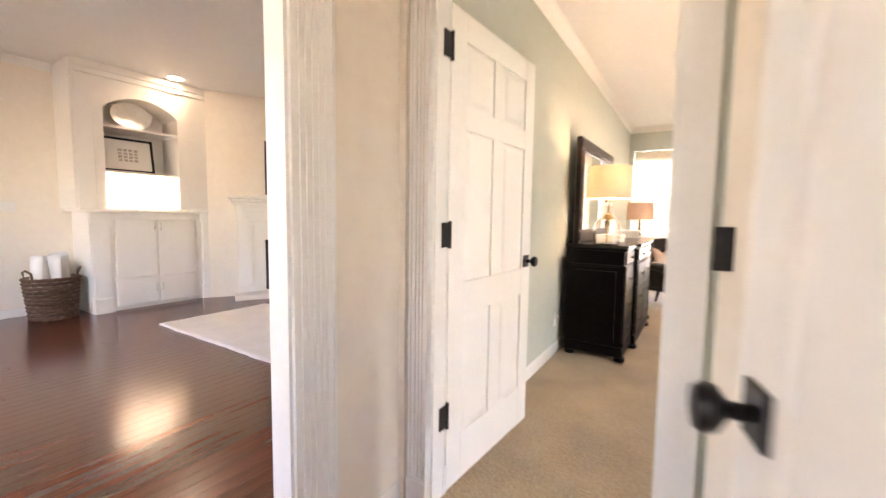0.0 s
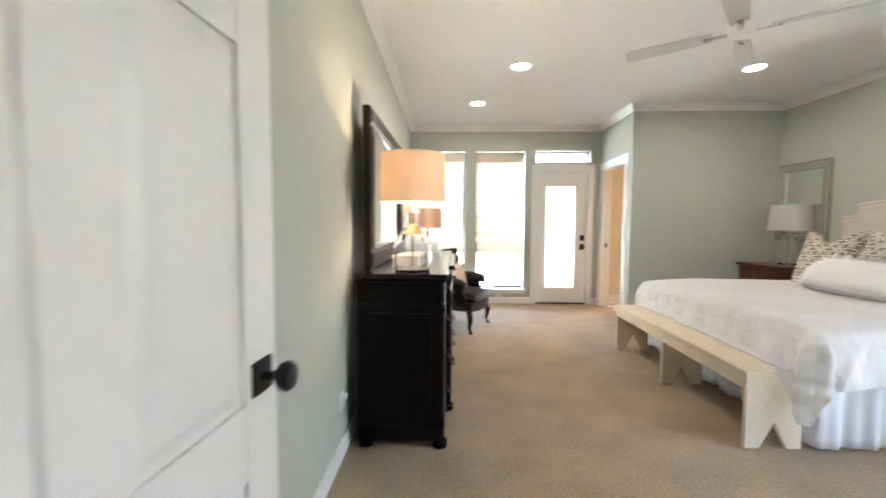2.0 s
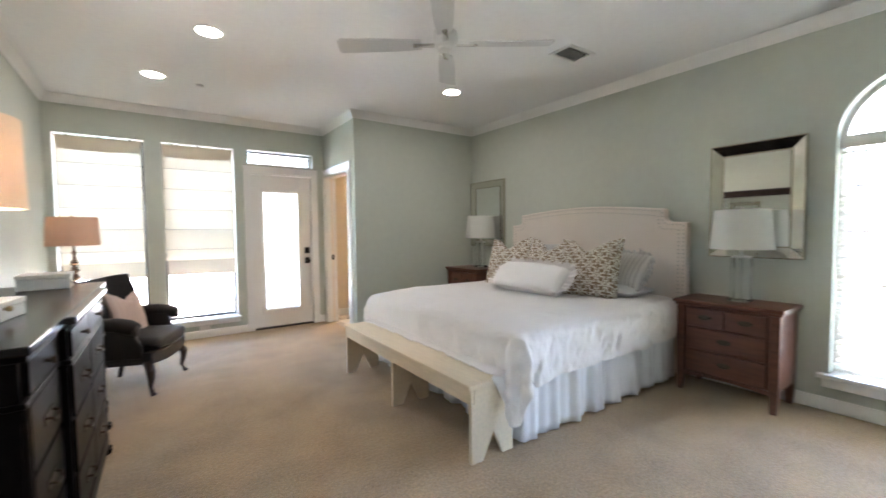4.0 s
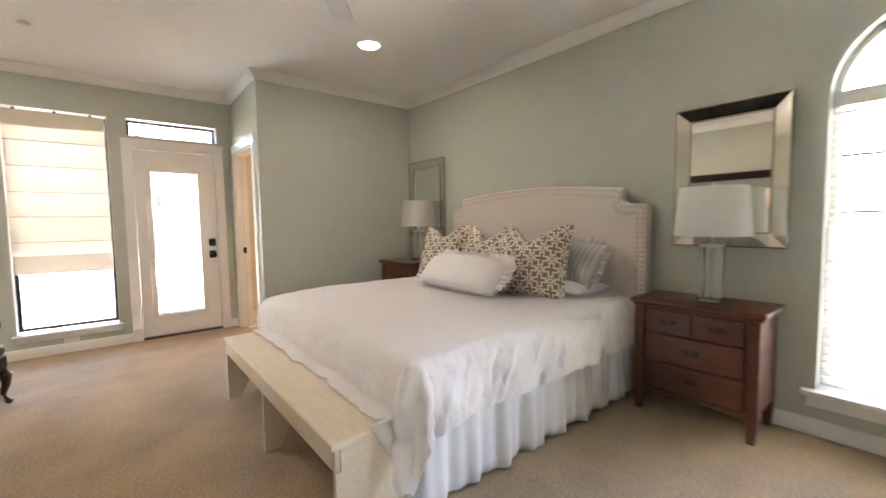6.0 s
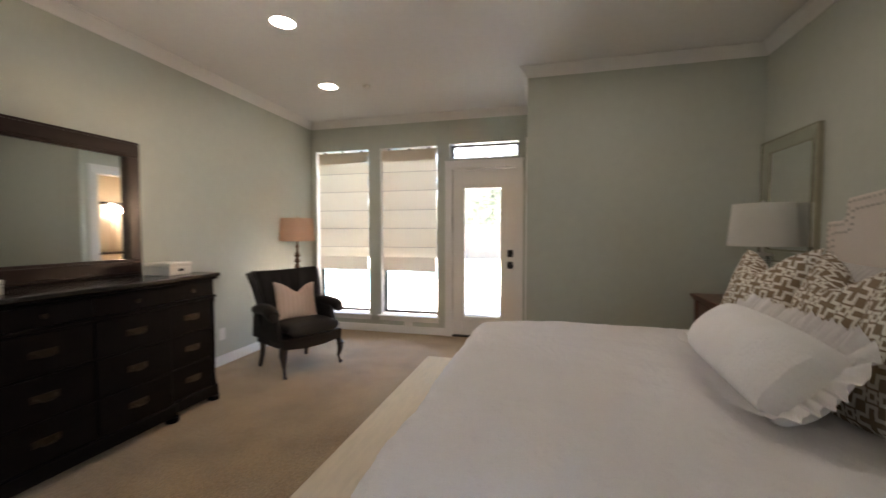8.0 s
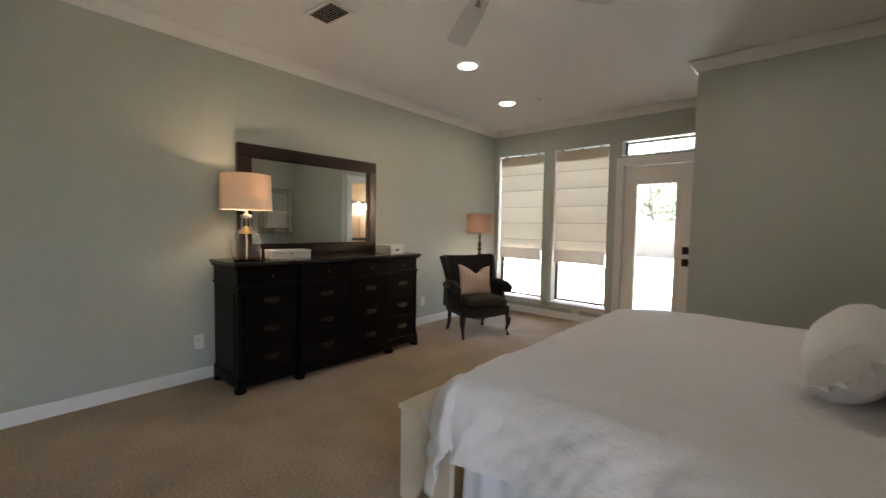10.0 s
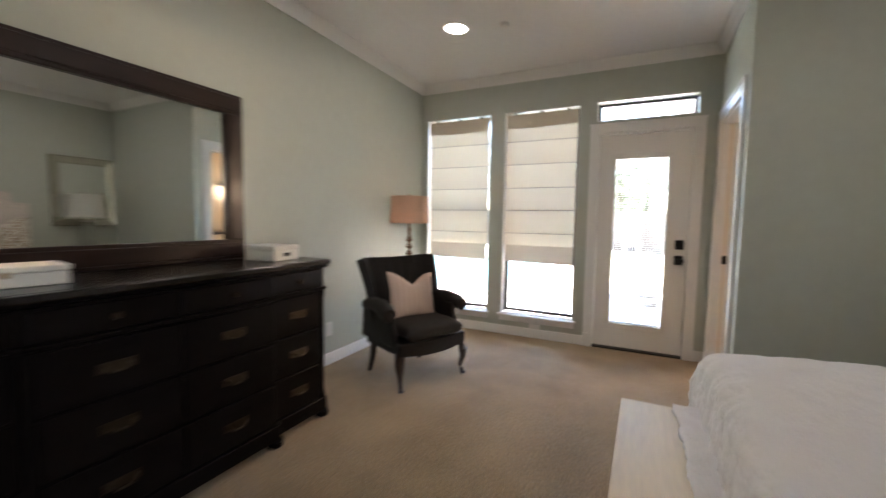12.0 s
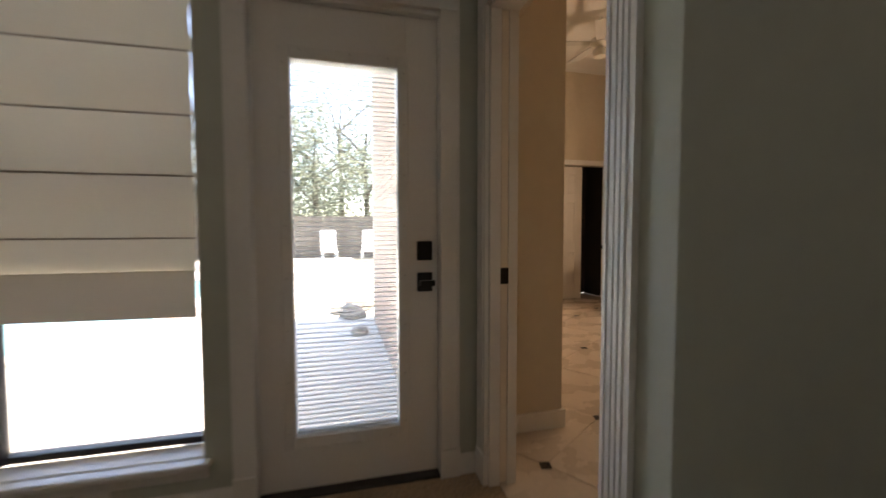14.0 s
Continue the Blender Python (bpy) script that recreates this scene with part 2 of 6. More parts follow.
def pattern_mat(name, back, line):
    """Printed cushion cloth: a lattice of linked crosses and squares in pale line on brown."""
    m, n, l, p = node_mat(name)
    tc, mp = n.new("ShaderNodeTexCoord"), n.new("ShaderNodeMapping")
    mp.inputs["Scale"].default_value = (6.6, 6.6, 0.0)
    l.new(tc.outputs["UV"], mp.inputs[0])
    wob, add = n.new("ShaderNodeTexNoise"), n.new("ShaderNodeVectorMath")
    wob.inputs["Scale"].default_value = 1.2
    add.operation = "MULTIPLY_ADD"
    add.inputs[1].default_value = (0.12, 0.12, 0)
    l.new(mp.outputs[0], wob.inputs[0])
    l.new(wob.outputs["Color"], add.inputs[0])
    l.new(mp.outputs[0], add.inputs[2])

    def op(kind, a, b=None):
        k = n.new("ShaderNodeMath")
        k.operation = kind
        for i, v in enumerate((a, b)):
            if v is None:
                continue
            if isinstance(v, (int, float)):
                k.inputs[i].default_value = v
            else:
                l.new(v, k.inputs[i])
        return k.outputs[0]

    sp = n.new("ShaderNodeSeparateXYZ")
    l.new(add.outputs[0], sp.inputs[0])

    def cell(v, off):
        return op("ABSOLUTE", op("SUBTRACT", op("FRACT", op("ADD", v, off)), 0.5))

    def near(v, at, wide):
        return op("LESS_THAN", op("ABSOLUTE", op("SUBTRACT", v, at)), wide)

    x, y = cell(sp.outputs[0], 20.0), cell(sp.outputs[1], 20.0)
    u, v = cell(sp.outputs[0], 20.5), cell(sp.outputs[1], 20.5)

    def plus(a, b):
        one = op("MAXIMUM", op("SUBTRACT", a, 0.265), op("SUBTRACT", b, 0.055))
        two = op("MAXIMUM", op("SUBTRACT", a, 0.055), op("SUBTRACT", b, 0.265))
        return near(op("MINIMUM", one, two), 0.042, 0.038)

    crosses = op("MAXIMUM", plus(x, y), plus(u, v))
    squares = op("MAXIMUM", near(op("MAXIMUM", u, y), 0.085, 0.030), near(op("MAXIMUM", x, v), 0.085, 0.030))
    bars = op("MAXIMUM", op("MULTIPLY", op("LESS_THAN", y, 0.032), near(x, 0.385, 0.045)), op("MULTIPLY", op("LESS_THAN", v, 0.032), near(u, 0.385, 0.045)))
    mask = op("MAXIMUM", op("MAXIMUM", crosses, squares), bars)
    mix = n.new("ShaderNodeMix")
    mix.data_type = "RGBA"
    l.new(mask, mix.inputs[0])
    mix.inputs[6].default_value, mix.inputs[7].default_value = (*back, 1), (*line, 1)
    l.new(mix.outputs[2], p.inputs["Base Color"])
    p.inputs["Roughness"].default_value = 0.95
    fz, bu = n.new("ShaderNodeTexNoise"), n.new("ShaderNodeBump")
    fz.inputs["Scale"].default_value = 300
    l.new(tc.outputs["Object"], fz.inputs[0])
    bu.inputs["Distance"].default_value = 0.001
    l.new(fz.outputs[0], bu.inputs["Height"])
    l.new(bu.outputs[0], p.inputs["Normal"])
    return m


LATTICE = pattern_mat("lattice_print", (0.25, 0.18, 0.115), (0.74, 0.70, 0.62))


def stripe_mat(name, a, b, per):
    m, n, l, p = node_mat(name)
    tc, wv, mix = n.new("ShaderNodeTexCoord"), n.new("ShaderNodeTexWave"), n.new("ShaderNodeMix")
    wv.inputs["Scale"].default_value, wv.inputs["Distortion"].default_value = per, 0.6
    l.new(tc.outputs["Object"], wv.inputs[0])
    mix.data_type = "RGBA"
    mix.inputs[6].default_value, mix.inputs[7].default_value = (*a, 1), (*b, 1)
    l.new(wv.outputs["Fac"], mix.inputs[0])
    l.new(mix.outputs[2], p.inputs["Base Color"])
    p.inputs["Roughness"].default_value = 0.95
    return m


PINK = stripe_mat("blush_striped_linen", (0.645, 0.49, 0.40), (0.59, 0.435, 0.345), 7)
SHAM = stripe_mat("grey_striped_cloth", (0.58, 0.555, 0.53), (0.43, 0.41, 0.39), 9)


# ---- mesh helpers ----
def box(bm, x0, x1, y0, y1, z0, z1, bev=0.0):
    vs = [bm.verts.new((x, y, z)) for x in (x0, x1) for y in (y0, y1) for z in (z0, z1)]
    fs = [bm.faces.new([vs[i] for i in q]) for q in ((0, 1, 3, 2), (4, 6, 7, 5), (0, 4, 5, 1), (2, 3, 7, 6), (0, 2, 6, 4), (1, 5, 7, 3))]
    if bev:
        es = list({e for f in fs for e in f.edges})
        bmesh.ops.bevel(bm, geom=es, offset=bev, segments=2, affect="EDGES", profile=0.6)


def boxes(*bs, bev=0.0):
    bm = bmesh.new()
    for b in bs:
        box(bm, *b, bev=bev)
    return bm


def lathe(bm, prof, c=(0, 0, 0), n=28, axis="z"):
    """Turned shape from (radius, height) pairs round c."""
    rings = []
    for r, h in prof:
        ring = []
        for i in range(n):
            a = 2 * math.pi * i / n
            u, v = r * math.cos(a), r * math.sin(a)
            p = {"z": (u, v, h), "x": (h, u, v), "y": (v, h, u)}[axis]
            ring.append(bm.verts.new((c[0] + p[0], c[1] + p[1], c[2] + p[2])))
        rings.append(ring)
    for a, b in zip(rings, rings[1:]):
        for i in range(n):
            bm.faces.new((a[i], a[(i + 1) % n], b[(i + 1) % n], b[i]))
    for ring, flip in ((rings[0], True), (rings[-1], False)):
        if flip:
            ring = ring[::-1]
        bm.faces.new(ring)
    return bm


def tube(bm, pts, rad, n=10):
    """Round bar along pts; rad is a number or one per point."""
    pts = [Vector(p) for p in pts]
    rads = rad if isinstance(rad, (list, tuple)) else [rad] * len(pts)
    rings = []
    for i, p in enumerate(pts):
        d = (pts[min(i + 1, len(pts) - 1)] - pts[max(i - 1, 0)]).normalized()
        s = d.cross(Vector((0, 0, 1)) if abs(d.z) < 0.9 else Vector((1, 0, 0))).normalized()
        t = d.cross(s)
        rings.append([bm.verts.new(p + rads[i] * (math.cos(2 * math.pi * k / n) * s + math.sin(2 * math.pi * k / n) * t)) for k in range(n)])
    for a, b in zip(rings, rings[1:]):
        for k in range(n):
            bm.faces.new((a[k], a[(k + 1) % n], b[(k + 1) % n], b[k]))
    bm.faces.new(rings[0][::-1])
    bm.faces.new(rings[-1])
    return bm


def prism(bm, outline, h0, h1, axis="z"):
    """Flat outline in two axes, drawn out along the third."""
    def put(a, b, h):
        return {"z": (a, b, h), "x": (h, a, b), "y": (a, h, b)}[axis]
    lo = [bm.verts.new(put(a, b, h0)) for a, b in outline]
    hi = [bm.verts.new(put(a, b, h1)) for a, b in outline]
    k = len(outline)
    for i in range(k):
        bm.faces.new((lo[i], lo[(i + 1) % k], hi[(i + 1) % k], hi[i]))
    bm.faces.new(lo[::-1])
    bm.faces.new(hi)
    return bm


def grid(bm, fn, nu, nv, closed_u=False):
    vs = [[bm.verts.new(fn(i / nu, j / nv)) for j in range(nv + 1)] for i in range(nu + (0 if closed_u else 1))]
    ku = len(vs)
    for i in range(nu if closed_u else nu):
        for j in range(nv):
            a, b = vs[i], vs[(i + 1) % ku]
            bm.faces.new((a[j], b[j], b[j + 1], a[j + 1]))
    return bm


def sweep(bm, path, prof, closed=False):
    """Moulding: profile of (out, z) drawn along a plan polyline, mitred; out is to the right of the way walked."""
    k = len(path)
    rings = []
    for i, p in enumerate(path):
        p = Vector((*p, 0))
        a = Vector((*path[i - 1], 0)) if (closed or i) else None
        b = Vector((*path[(i + 1) % k], 0)) if (closed or i < k - 1) else None
        def right(u, v):
            d = (v - u).normalized()
            return Vector((d.y, -d.x, 0))
        if a is not None and b is not None:
            n1, n2 = right(a, p), right(p, b)
            m = (n1 + n2) / (1 + n1.dot(n2))
        else:
            m = right(a, p) if a is not None else right(p, b)
        rings.append([bm.verts.new(p + m * o + Vector((0, 0, z))) for o, z in prof])
    n = len(prof)
    for i in range(k if closed else k - 1):
        r, s = rings[i], rings[(i + 1) % k]
        for j in range(n):
            bm.faces.new((r[j], r[(j + 1) % n], s[(j + 1) % n], s[j]))
    if not closed:
        bm.faces.new(rings[0][::-1])
        bm.faces.new(rings[-1])
    return bm


def mesh_of(name, bm, material, smooth=False):
    bmesh.ops.recalc_face_normals(bm, faces=bm.faces)
    me = bpy.data.meshes.new(name)
    bm.to_mesh(me)
    bm.free()
    me.materials.append(material)
    if smooth:
        for p in me.polygons:
            p.use_smooth = True
        me.set_sharp_from_angle(angle=radians(38))
    return me


def part(name, bm, material, parent, label="", smooth=True, m=None):
    ob = new(name, mesh_of(name, bm, material, smooth))
    ob.parent = parent
    if m is not None:
        ob.matrix_basis = m
    return tagged(ob, label)


def thing(name, label, category, m=None, group=""):
    ob = new(name)
    if m is not None:
        ob.matrix_basis = m
    return tagged(ob, label, category, group)


def solid(name, bm, material, label, category, m=None, smooth=True, group="", kind=""):
    ob = new(name, mesh_of(name, bm, material, smooth))
    if m is not None:
        ob.matrix_basis = m
    return tagged(ob, label, category, group, kind)


def struct(name, bm, material, label, smooth=False, m=None):
    return solid(name, bm, material, label, name.split("_")[0].replace("wall", "wall"), m, smooth, kind="structure")


def soften(ob, width=0.004, seg=2):
    md = ob.modifiers.new("bevel", "BEVEL")
    md.width, md.segments, md.limit_method = width, seg, "ANGLE"
    return ob


# ---- structure ----
H = 2.745  # bedroom ceiling
YN, YS, JX, JY = 7.67, 1.36, 2.12, 6.555


def XL(y):
    return -0.645 - 0.0218 * (y - 1.24)


def XR(y):
    return 4.0 - 0.010 * (y - 1.24)


def slant(bm, fn, at):
    for v in bm.verts:
        v.co.x += fn(v.co.y) - at
    return bm


struct("floor", boxes((-0.95, 2.17, 1.30, 7.68, -0.12, 0.0), (2.17, 4.2, 1.30, 6.58, -0.12, 0.0)), CARPET, "beige cut-pile carpet covering the bedroom floor")
struct("ceiling", boxes((-0.98, 4.3, 1.24, 7.87, H, H + 0.12)), CEIL, "white painted textured bedroom ceiling")
# wall with two tall windows, transom and patio door
W1, W2, TR, DR = (-0.717, 0.053), (0.214, 0.973), (1.135, 1.959), (1.13, 1.965)
WZ0, WZ1 = 0.205, 2.362
struct("wall_north", boxes(
    (-0.98, W1[0], YN, YN + 0.2, 0, H), (W1[0], W1[1], YN, YN + 0.2, 0, WZ0), (W1[0], W1[1], YN, YN + 0.2, WZ1, H),
    (W1[1], W2[0], YN, YN + 0.2, 0, H), (W2[0], W2[1], YN, YN + 0.2, 0, WZ0), (W2[0], W2[1], YN, YN + 0.2, WZ1, H),
    (W2[1], DR[0], YN, YN + 0.2, 0, H), (DR[0], DR[1], YN, YN + 0.2, 2.085, 2.185), (DR[0], DR[1], YN, YN + 0.2, 2.37, H),
    (DR[1], JX + 0.13, YN, YN + 0.2, 0, H)), PAINT, "sage green painted wall with two tall windows and a patio door")
struct("wall_west", slant(boxes((-0.20, 0.0, 1.24, YN, 0, H)), XL, 0.0), PAINT, "sage green painted bedroom wall behind the dresser")
# headboard wall with the arched window
AY, AR, AZ, A0 = 2.23, 0.43, 1.885, 0.265
bm = boxes((0, 0.2, 1.24, AY - AR, 0, H), (0, 0.2, AY + AR, 7.0, 0, H), (0, 0.2, AY - AR, AY + AR, 0, A0))
N = 24
for k in range(N):
    a0, a1 = math.pi * k / N, math.pi * (k + 1) / N
    ya, yb = AY + AR * math.cos(a0), AY + AR * math.cos(a1)
    za, zb = AZ + AR * math.sin(a0), AZ + AR * math.sin(a1)
    prism(bm, [(ya, za), (ya, H), (yb, H), (yb, zb)], 0, 0.2, "x")
struct("wall_east", slant(bm, XR, 0.0), PAINT, "sage green painted wall with an arched window behind the bed")
struct("wall_jog_front", boxes((JX + 0.13, 4.1, JY, JY + 0.13, 0, H)), PAINT, "sage green painted wall projecting beside the bed")
PD0, PD1, PDZ = 6.755, 7.555, 2.065
struct("wall_jog_side", boxes((JX, JX + 0.13, JY, PD0, 0, H), (JX, JX + 0.13, PD0, PD1, PDZ, H), (JX, JX + 0.13, PD1, YN, 0, H)), PAINT, "sage green painted return wall with a pocket doorway to the bathroom")
DX0, DX1, DZ = -0.512, 0.298, 2.055
struct("wall_south", boxes((-0.845, DX0 - 0.02, 1.245, YS, 0, H), (DX0 - 0.02, DX1 + 0.02, 1.245, YS, DZ + 0.02, H), (DX1 + 0.02, 4.2, 1.245, YS, 0, H)), PAINT, "sage green painted wall with the bedroom entry door")
room = [(XL(YS), YS), (XL(YN), YN), (JX, YN), (JX, JY), (XR(JY), JY), (XR(YS), YS)]
CROWN = [(0, H - 0.088), (0.010, H - 0.088), (0.014, H - 0.074), (0.030, H - 0.050), (0.052, H - 0.024), (0.060, H - 0.012), (0.068, H - 0.010), (0.068, H - 0.002), (0, H - 0.002)]
struct("trim_crown", sweep(bmesh.new(), room, CROWN, True), TRIM, "white painted crown moulding round the bedroom ceiling", True)
BASE = [(0, 0.001), (0.015, 0.001), (0.015, 0.072), (0.011, 0.080), (0.008, 0.092), (0, 0.095)]
for i, pth in enumerate((
        [(XL(YS), YS + 0.02), (XL(YN), YN), (1.07, YN)],
        [(2.025, YN), (JX, YN), (JX, 7.66)],
        [(JX, 6.654), (JX, JY), (XR(JY), JY), (XR(YS), YS), (0.42, YS)])):
    struct("baseboard_%d" % (i + 1), sweep(bmesh.new(), pth, BASE), TRIM, "white painted baseboard along the bedroom wall", True)


def flat_case(bm, a0, a1, top, w, put, flutes=0, d=0.018):
    """Door casing of two legs and a head; put(along0, along1, out0, out1, z0, z1) places one board."""
    for s0, s1 in ((a0 - w, a0), (a1, a1 + w)):
        put(s0 + 0.004, s1 - 0.004, 0, d * 0.7, 0.0, top)
        put(s0, s0 + 0.012, 0, d, 0.0, top)
        put(s1 - 0.012, s1, 0, d, 0.0, top)
        for f in range(flutes):
            c = s0 + 0.012 + (w - 0.024) * (f + 1) / (flutes + 1)
            put(c - 0.006, c + 0.006, 0, d * 1.05, 0.14, top)
        put(s0 - 0.003, s1 + 0.003, 0, d * 1.25, 0.0, 0.13)
    put(a0 - w, a1 + w, 0, d, top, top + w)
    put(a0 - w - 0.006, a1 + w + 0.006, 0, d * 1.3, top + w - 0.016, top + w)


# patio door frame
bm = bmesh.new()
flat_case(bm, DR[0] + 0.03, DR[1] - 0.03, 2.075, 0.085, lambda a, b, o, p, z, y: box(bm, a, b, YN - p, YN - o, z, y))
struct("trim_patio_door", bm, TRIM, "white painted casing round the patio door")
struct("door_frame_patio", boxes((DR[0], DR[0] + 0.034, YN + 0.001, YN + 0.19, 0, 2.084), (DR[1] - 0.034, DR[1], YN + 0.001, YN + 0.19, 0, 2.084), (DR[0] + 0.034, DR[1] - 0.034, YN + 0.001, YN + 0.19, 2.056, 2.084)), TRIM, "white jamb of the patio door")
struct("threshold_patio", boxes((DR[0] + 0.034, DR[1] - 0.034, YN - 0.012, YN + 0.19, 0.0, 0.016)), BRONZE, "dark bronze threshold under the patio door")
# pocket door frame
bm = bmesh.new()
flat_case(bm, PD0, PD1, PDZ, 0.098, lambda a, b, o, p, z, y: box(bm, JX - p, JX - o, a, b, z, y), 3)
struct("trim_pocket_door", bm, TRIM, "white fluted casing round the pocket doorway")
struct("door_frame_pocket", boxes((JX + 0.002, JX + 0.128, PD0 - 0.001, PD0 + 0.016, 0, PDZ), (JX + 0.002, JX + 0.05, PD1 - 0.016, PD1 + 0.001, 0, PDZ), (JX + 0.085, JX + 0.128, PD1 - 0.016, PD1 + 0.001, 0, PDZ), (JX + 0.002, JX + 0.128, PD0, PD1, PDZ - 0.016, PDZ + 0.001)), TRIM, "white jamb of the pocket doorway")
# entry door frame
struct("door_frame_entry", boxes((DX0 - 0.02, DX0, 1.238, YS + 0.006, 0, DZ + 0.02), (DX1, DX1 + 0.02, 1.238, YS + 0.006, 0, DZ + 0.02), (DX0, DX1, 1.238, YS + 0.006, DZ, DZ + 0.02),
                                (DX0, DX0 + 0.012, 1.262, 1.30, 0, DZ), (DX1 - 0.012, DX1, 1.262, 1.30, 0, DZ)), TRIM, "white painted jamb and stop of the bedroom entry door")
bm = bmesh.new()
flat_case(bm, DX0, DX1, DZ, 0.09, lambda a, b, o, p, z, y: box(bm, a, b, 1.244 - p, 1.244 - o, z, y), 3)
flat_case(bm, DX0, DX1, DZ, 0.085, lambda a, b, o, p, z, y: box(bm, a, b, YS + o, YS + p, z, y))
struct("trim_entry_door", bm, TRIM, "white fluted casing round the bedroom entry")

# hall and living room
HZ = 2.88
struct("wall_hall_west", boxes((-0.73, -0.65, 0.716, 1.245, 0, HZ), (-0.73, -0.65, -0.95, 0.716, 2.42, HZ), (-0.73, -0.65, -3.2, -0.95, 0, HZ)), CREAM, "cream painted hall wall with the cased opening to the living room")
struct("wall_hall_north", boxes((-0.845, DX0 - 0.02, 1.205, 1.244, DZ + 0.15, HZ), (-0.65, -0.62, 1.225, 1.244, 0, DZ + 0.15), (DX1 + 0.115, 1.6, 1.205, 1.244, 0, HZ), (DX0 - 0.02, DX1 + 0.115, 1.205, 1.244, DZ + 0.15, HZ)), CREAM, "cream painted hall wall round the bedroom entry")
# includes an unseen opening, added only for the hall's fill lamp
struct("wall_hall_east", boxes((0.49, 0.61, 0.72, 1.205, 0, HZ), (1.48, 1.6, -3.2, -2.15, 0, HZ), (1.48, 1.6, -1.55, 1.205, 0, HZ), (1.48, 1.6, -2.15, -1.55, 0, 1.0), (1.48, 1.6, -2.15, -1.55, 2.1, HZ), (0.61, 1.48, 0.72, 0.84, 0, HZ)), CREAM, "cream painted hall wall beside a linen closet")
struct("wall_hall_south", boxes((-0.65, -0.25, -3.2, -3.08, 0, HZ), (-0.25, 1.6, -3.2, -3.08, 0, HZ)), CREAM, "cream painted hall end wall")
struct("ceiling_hall", boxes((-0.7295, 1.6, -3.2, 1.244, HZ, HZ + 0.1)), CEIL, "white hall ceiling")
bm = bmesh.new()
flat_case(bm, -0.95, 0.716, 2.36, 0.165, lambda a, b, o, p, z, y: box(bm, -0.65 + o, -0.65 + p, a, b, z, y), 5)
struct("trim_living_opening", bm, TRIM, "white fluted casing round the living room opening")
struct("jamb_living_opening", boxes((-0.735, -0.645, 0.704, 0.718, 0, 2.36), (-0.735, -0.645, -0.952, -0.938, 0, 2.36), (-0.735, -0.645, -0.938, 0.704, 2.36, 2.42)), TRIM, "white lining of the living room opening")
struct("baseboard_4", sweep(bmesh.new(), [(-0.65, 0.886), (-0.65, 1.222)], BASE), TRIM, "white baseboard along the short hall wall", True)
struct("wall_living_west", boxes((-6.25, -6.07, -2.7, 4.4, 0, HZ)), CREAM, "cream painted living room wall beside the built-in cabinet")
struct("wall_living_north", boxes((-6.07, -0.85, 4.2, 4.4, 0, HZ)), CREAM, "cream painted living room end wall")
# window opening made up, out of view, to brighten the living room
struct("wall_living_south", boxes((-6.07, -3.8, -2.7, -2.5, 0, HZ), (-2.6, -0.73, -2.7, -2.5, 0, HZ), (-3.8, -2.6, -2.7, -2.5, 0, 0.8), (-3.8, -2.6, -2.7, -2.5, 2.2, HZ)), CREAM, "cream painted living room wall with an added unseen window opening")
struct("wall_living_east", boxes((-0.98, -0.845, 1.24, 4.4, 0, HZ)), CREAM, "cream painted living room side of the bedroom wall")
struct("ceiling_living", boxes((-6.25, -0.73, -2.7, 4.4, HZ, HZ + 0.1)), CEIL, "white textured living room ceiling")
struct("baseboard_5", sweep(bmesh.new(), [(-6.07, -2.5), (-6.07, 1.62)], BASE), TRIM, "white baseboard along the living room wall", True)
LCROWN = [(o, z + HZ - H) for o, z in CROWN]
struct("trim_living_crown", sweep(bmesh.new(), [(-6.07, -2.5), (-6.07, 1.52)], LCROWN), TRIM, "cream crown moulding in the living room", True)
wood_floor = struct("floor_living", boxes((-6.2, 1.6, -3.2, 4.4, -0.10, -0.004), (-0.9, 0.5, 1.2, 1.31, -0.10, -0.004)), PLANK, "dark cherry hardwood floor of glossy narrow planks")

# bathroom beyond the pocket doorway
BX, BYN, BH = 5.75, 11.62, 3.56
struct("wall_bath_west", boxes((1.99, 2.12, 7.874, 11.75, -0.12, BH), (2.12, 2.72, 7.955, 8.08, 0, BH)), BATHP, "beige painted bathroom wall")
struct("wall_bath_east", boxes((BX, BX + 0.15, 6.5, 11.75, 0, BH)), BATHP, "beige painted bathroom wall behind the vanity")
struct("wall_bath_south", boxes((2.2515, BX, 6.687, 6.735, 0, BH)), BATHP, "beige painted bathroom wall")
struct("wall_bath_header", boxes((2.2515, 2.30, 6.77, 7.954, PDZ + 0.02, BH)), BATHP, "beige painted wall over the pocket doorway")
CL0, CL1, CLZ = 4.62, 5.70, 2.13
struct("wall_bath_north", boxes((2.0, CL0, BYN, BYN + 0.13, 0, BH), (CL0, CL1, BYN, BYN + 0.13, CLZ, BH), (CL1, BX + 0.15, BYN, BYN + 0.13, 0, BH), (CL0 - 0.1, CL1 + 0.2, BYN + 0.6, BYN + 0.7, 0, BH)), BATHP, "beige painted bathroom wall with a sliding closet")
struct("ceiling_bath", boxes((1.99, BX + 0.15, 6.5, BYN + 0.7, BH, BH + 0.1)), CEIL, "white vaulted bathroom ceiling")
bath_floor = struct("floor_bath", boxes((2.17, BX, 6.6, BYN + 0.6, -0.12, -0.006)), GROUT, "white square floor tiles with small dark corner insets")
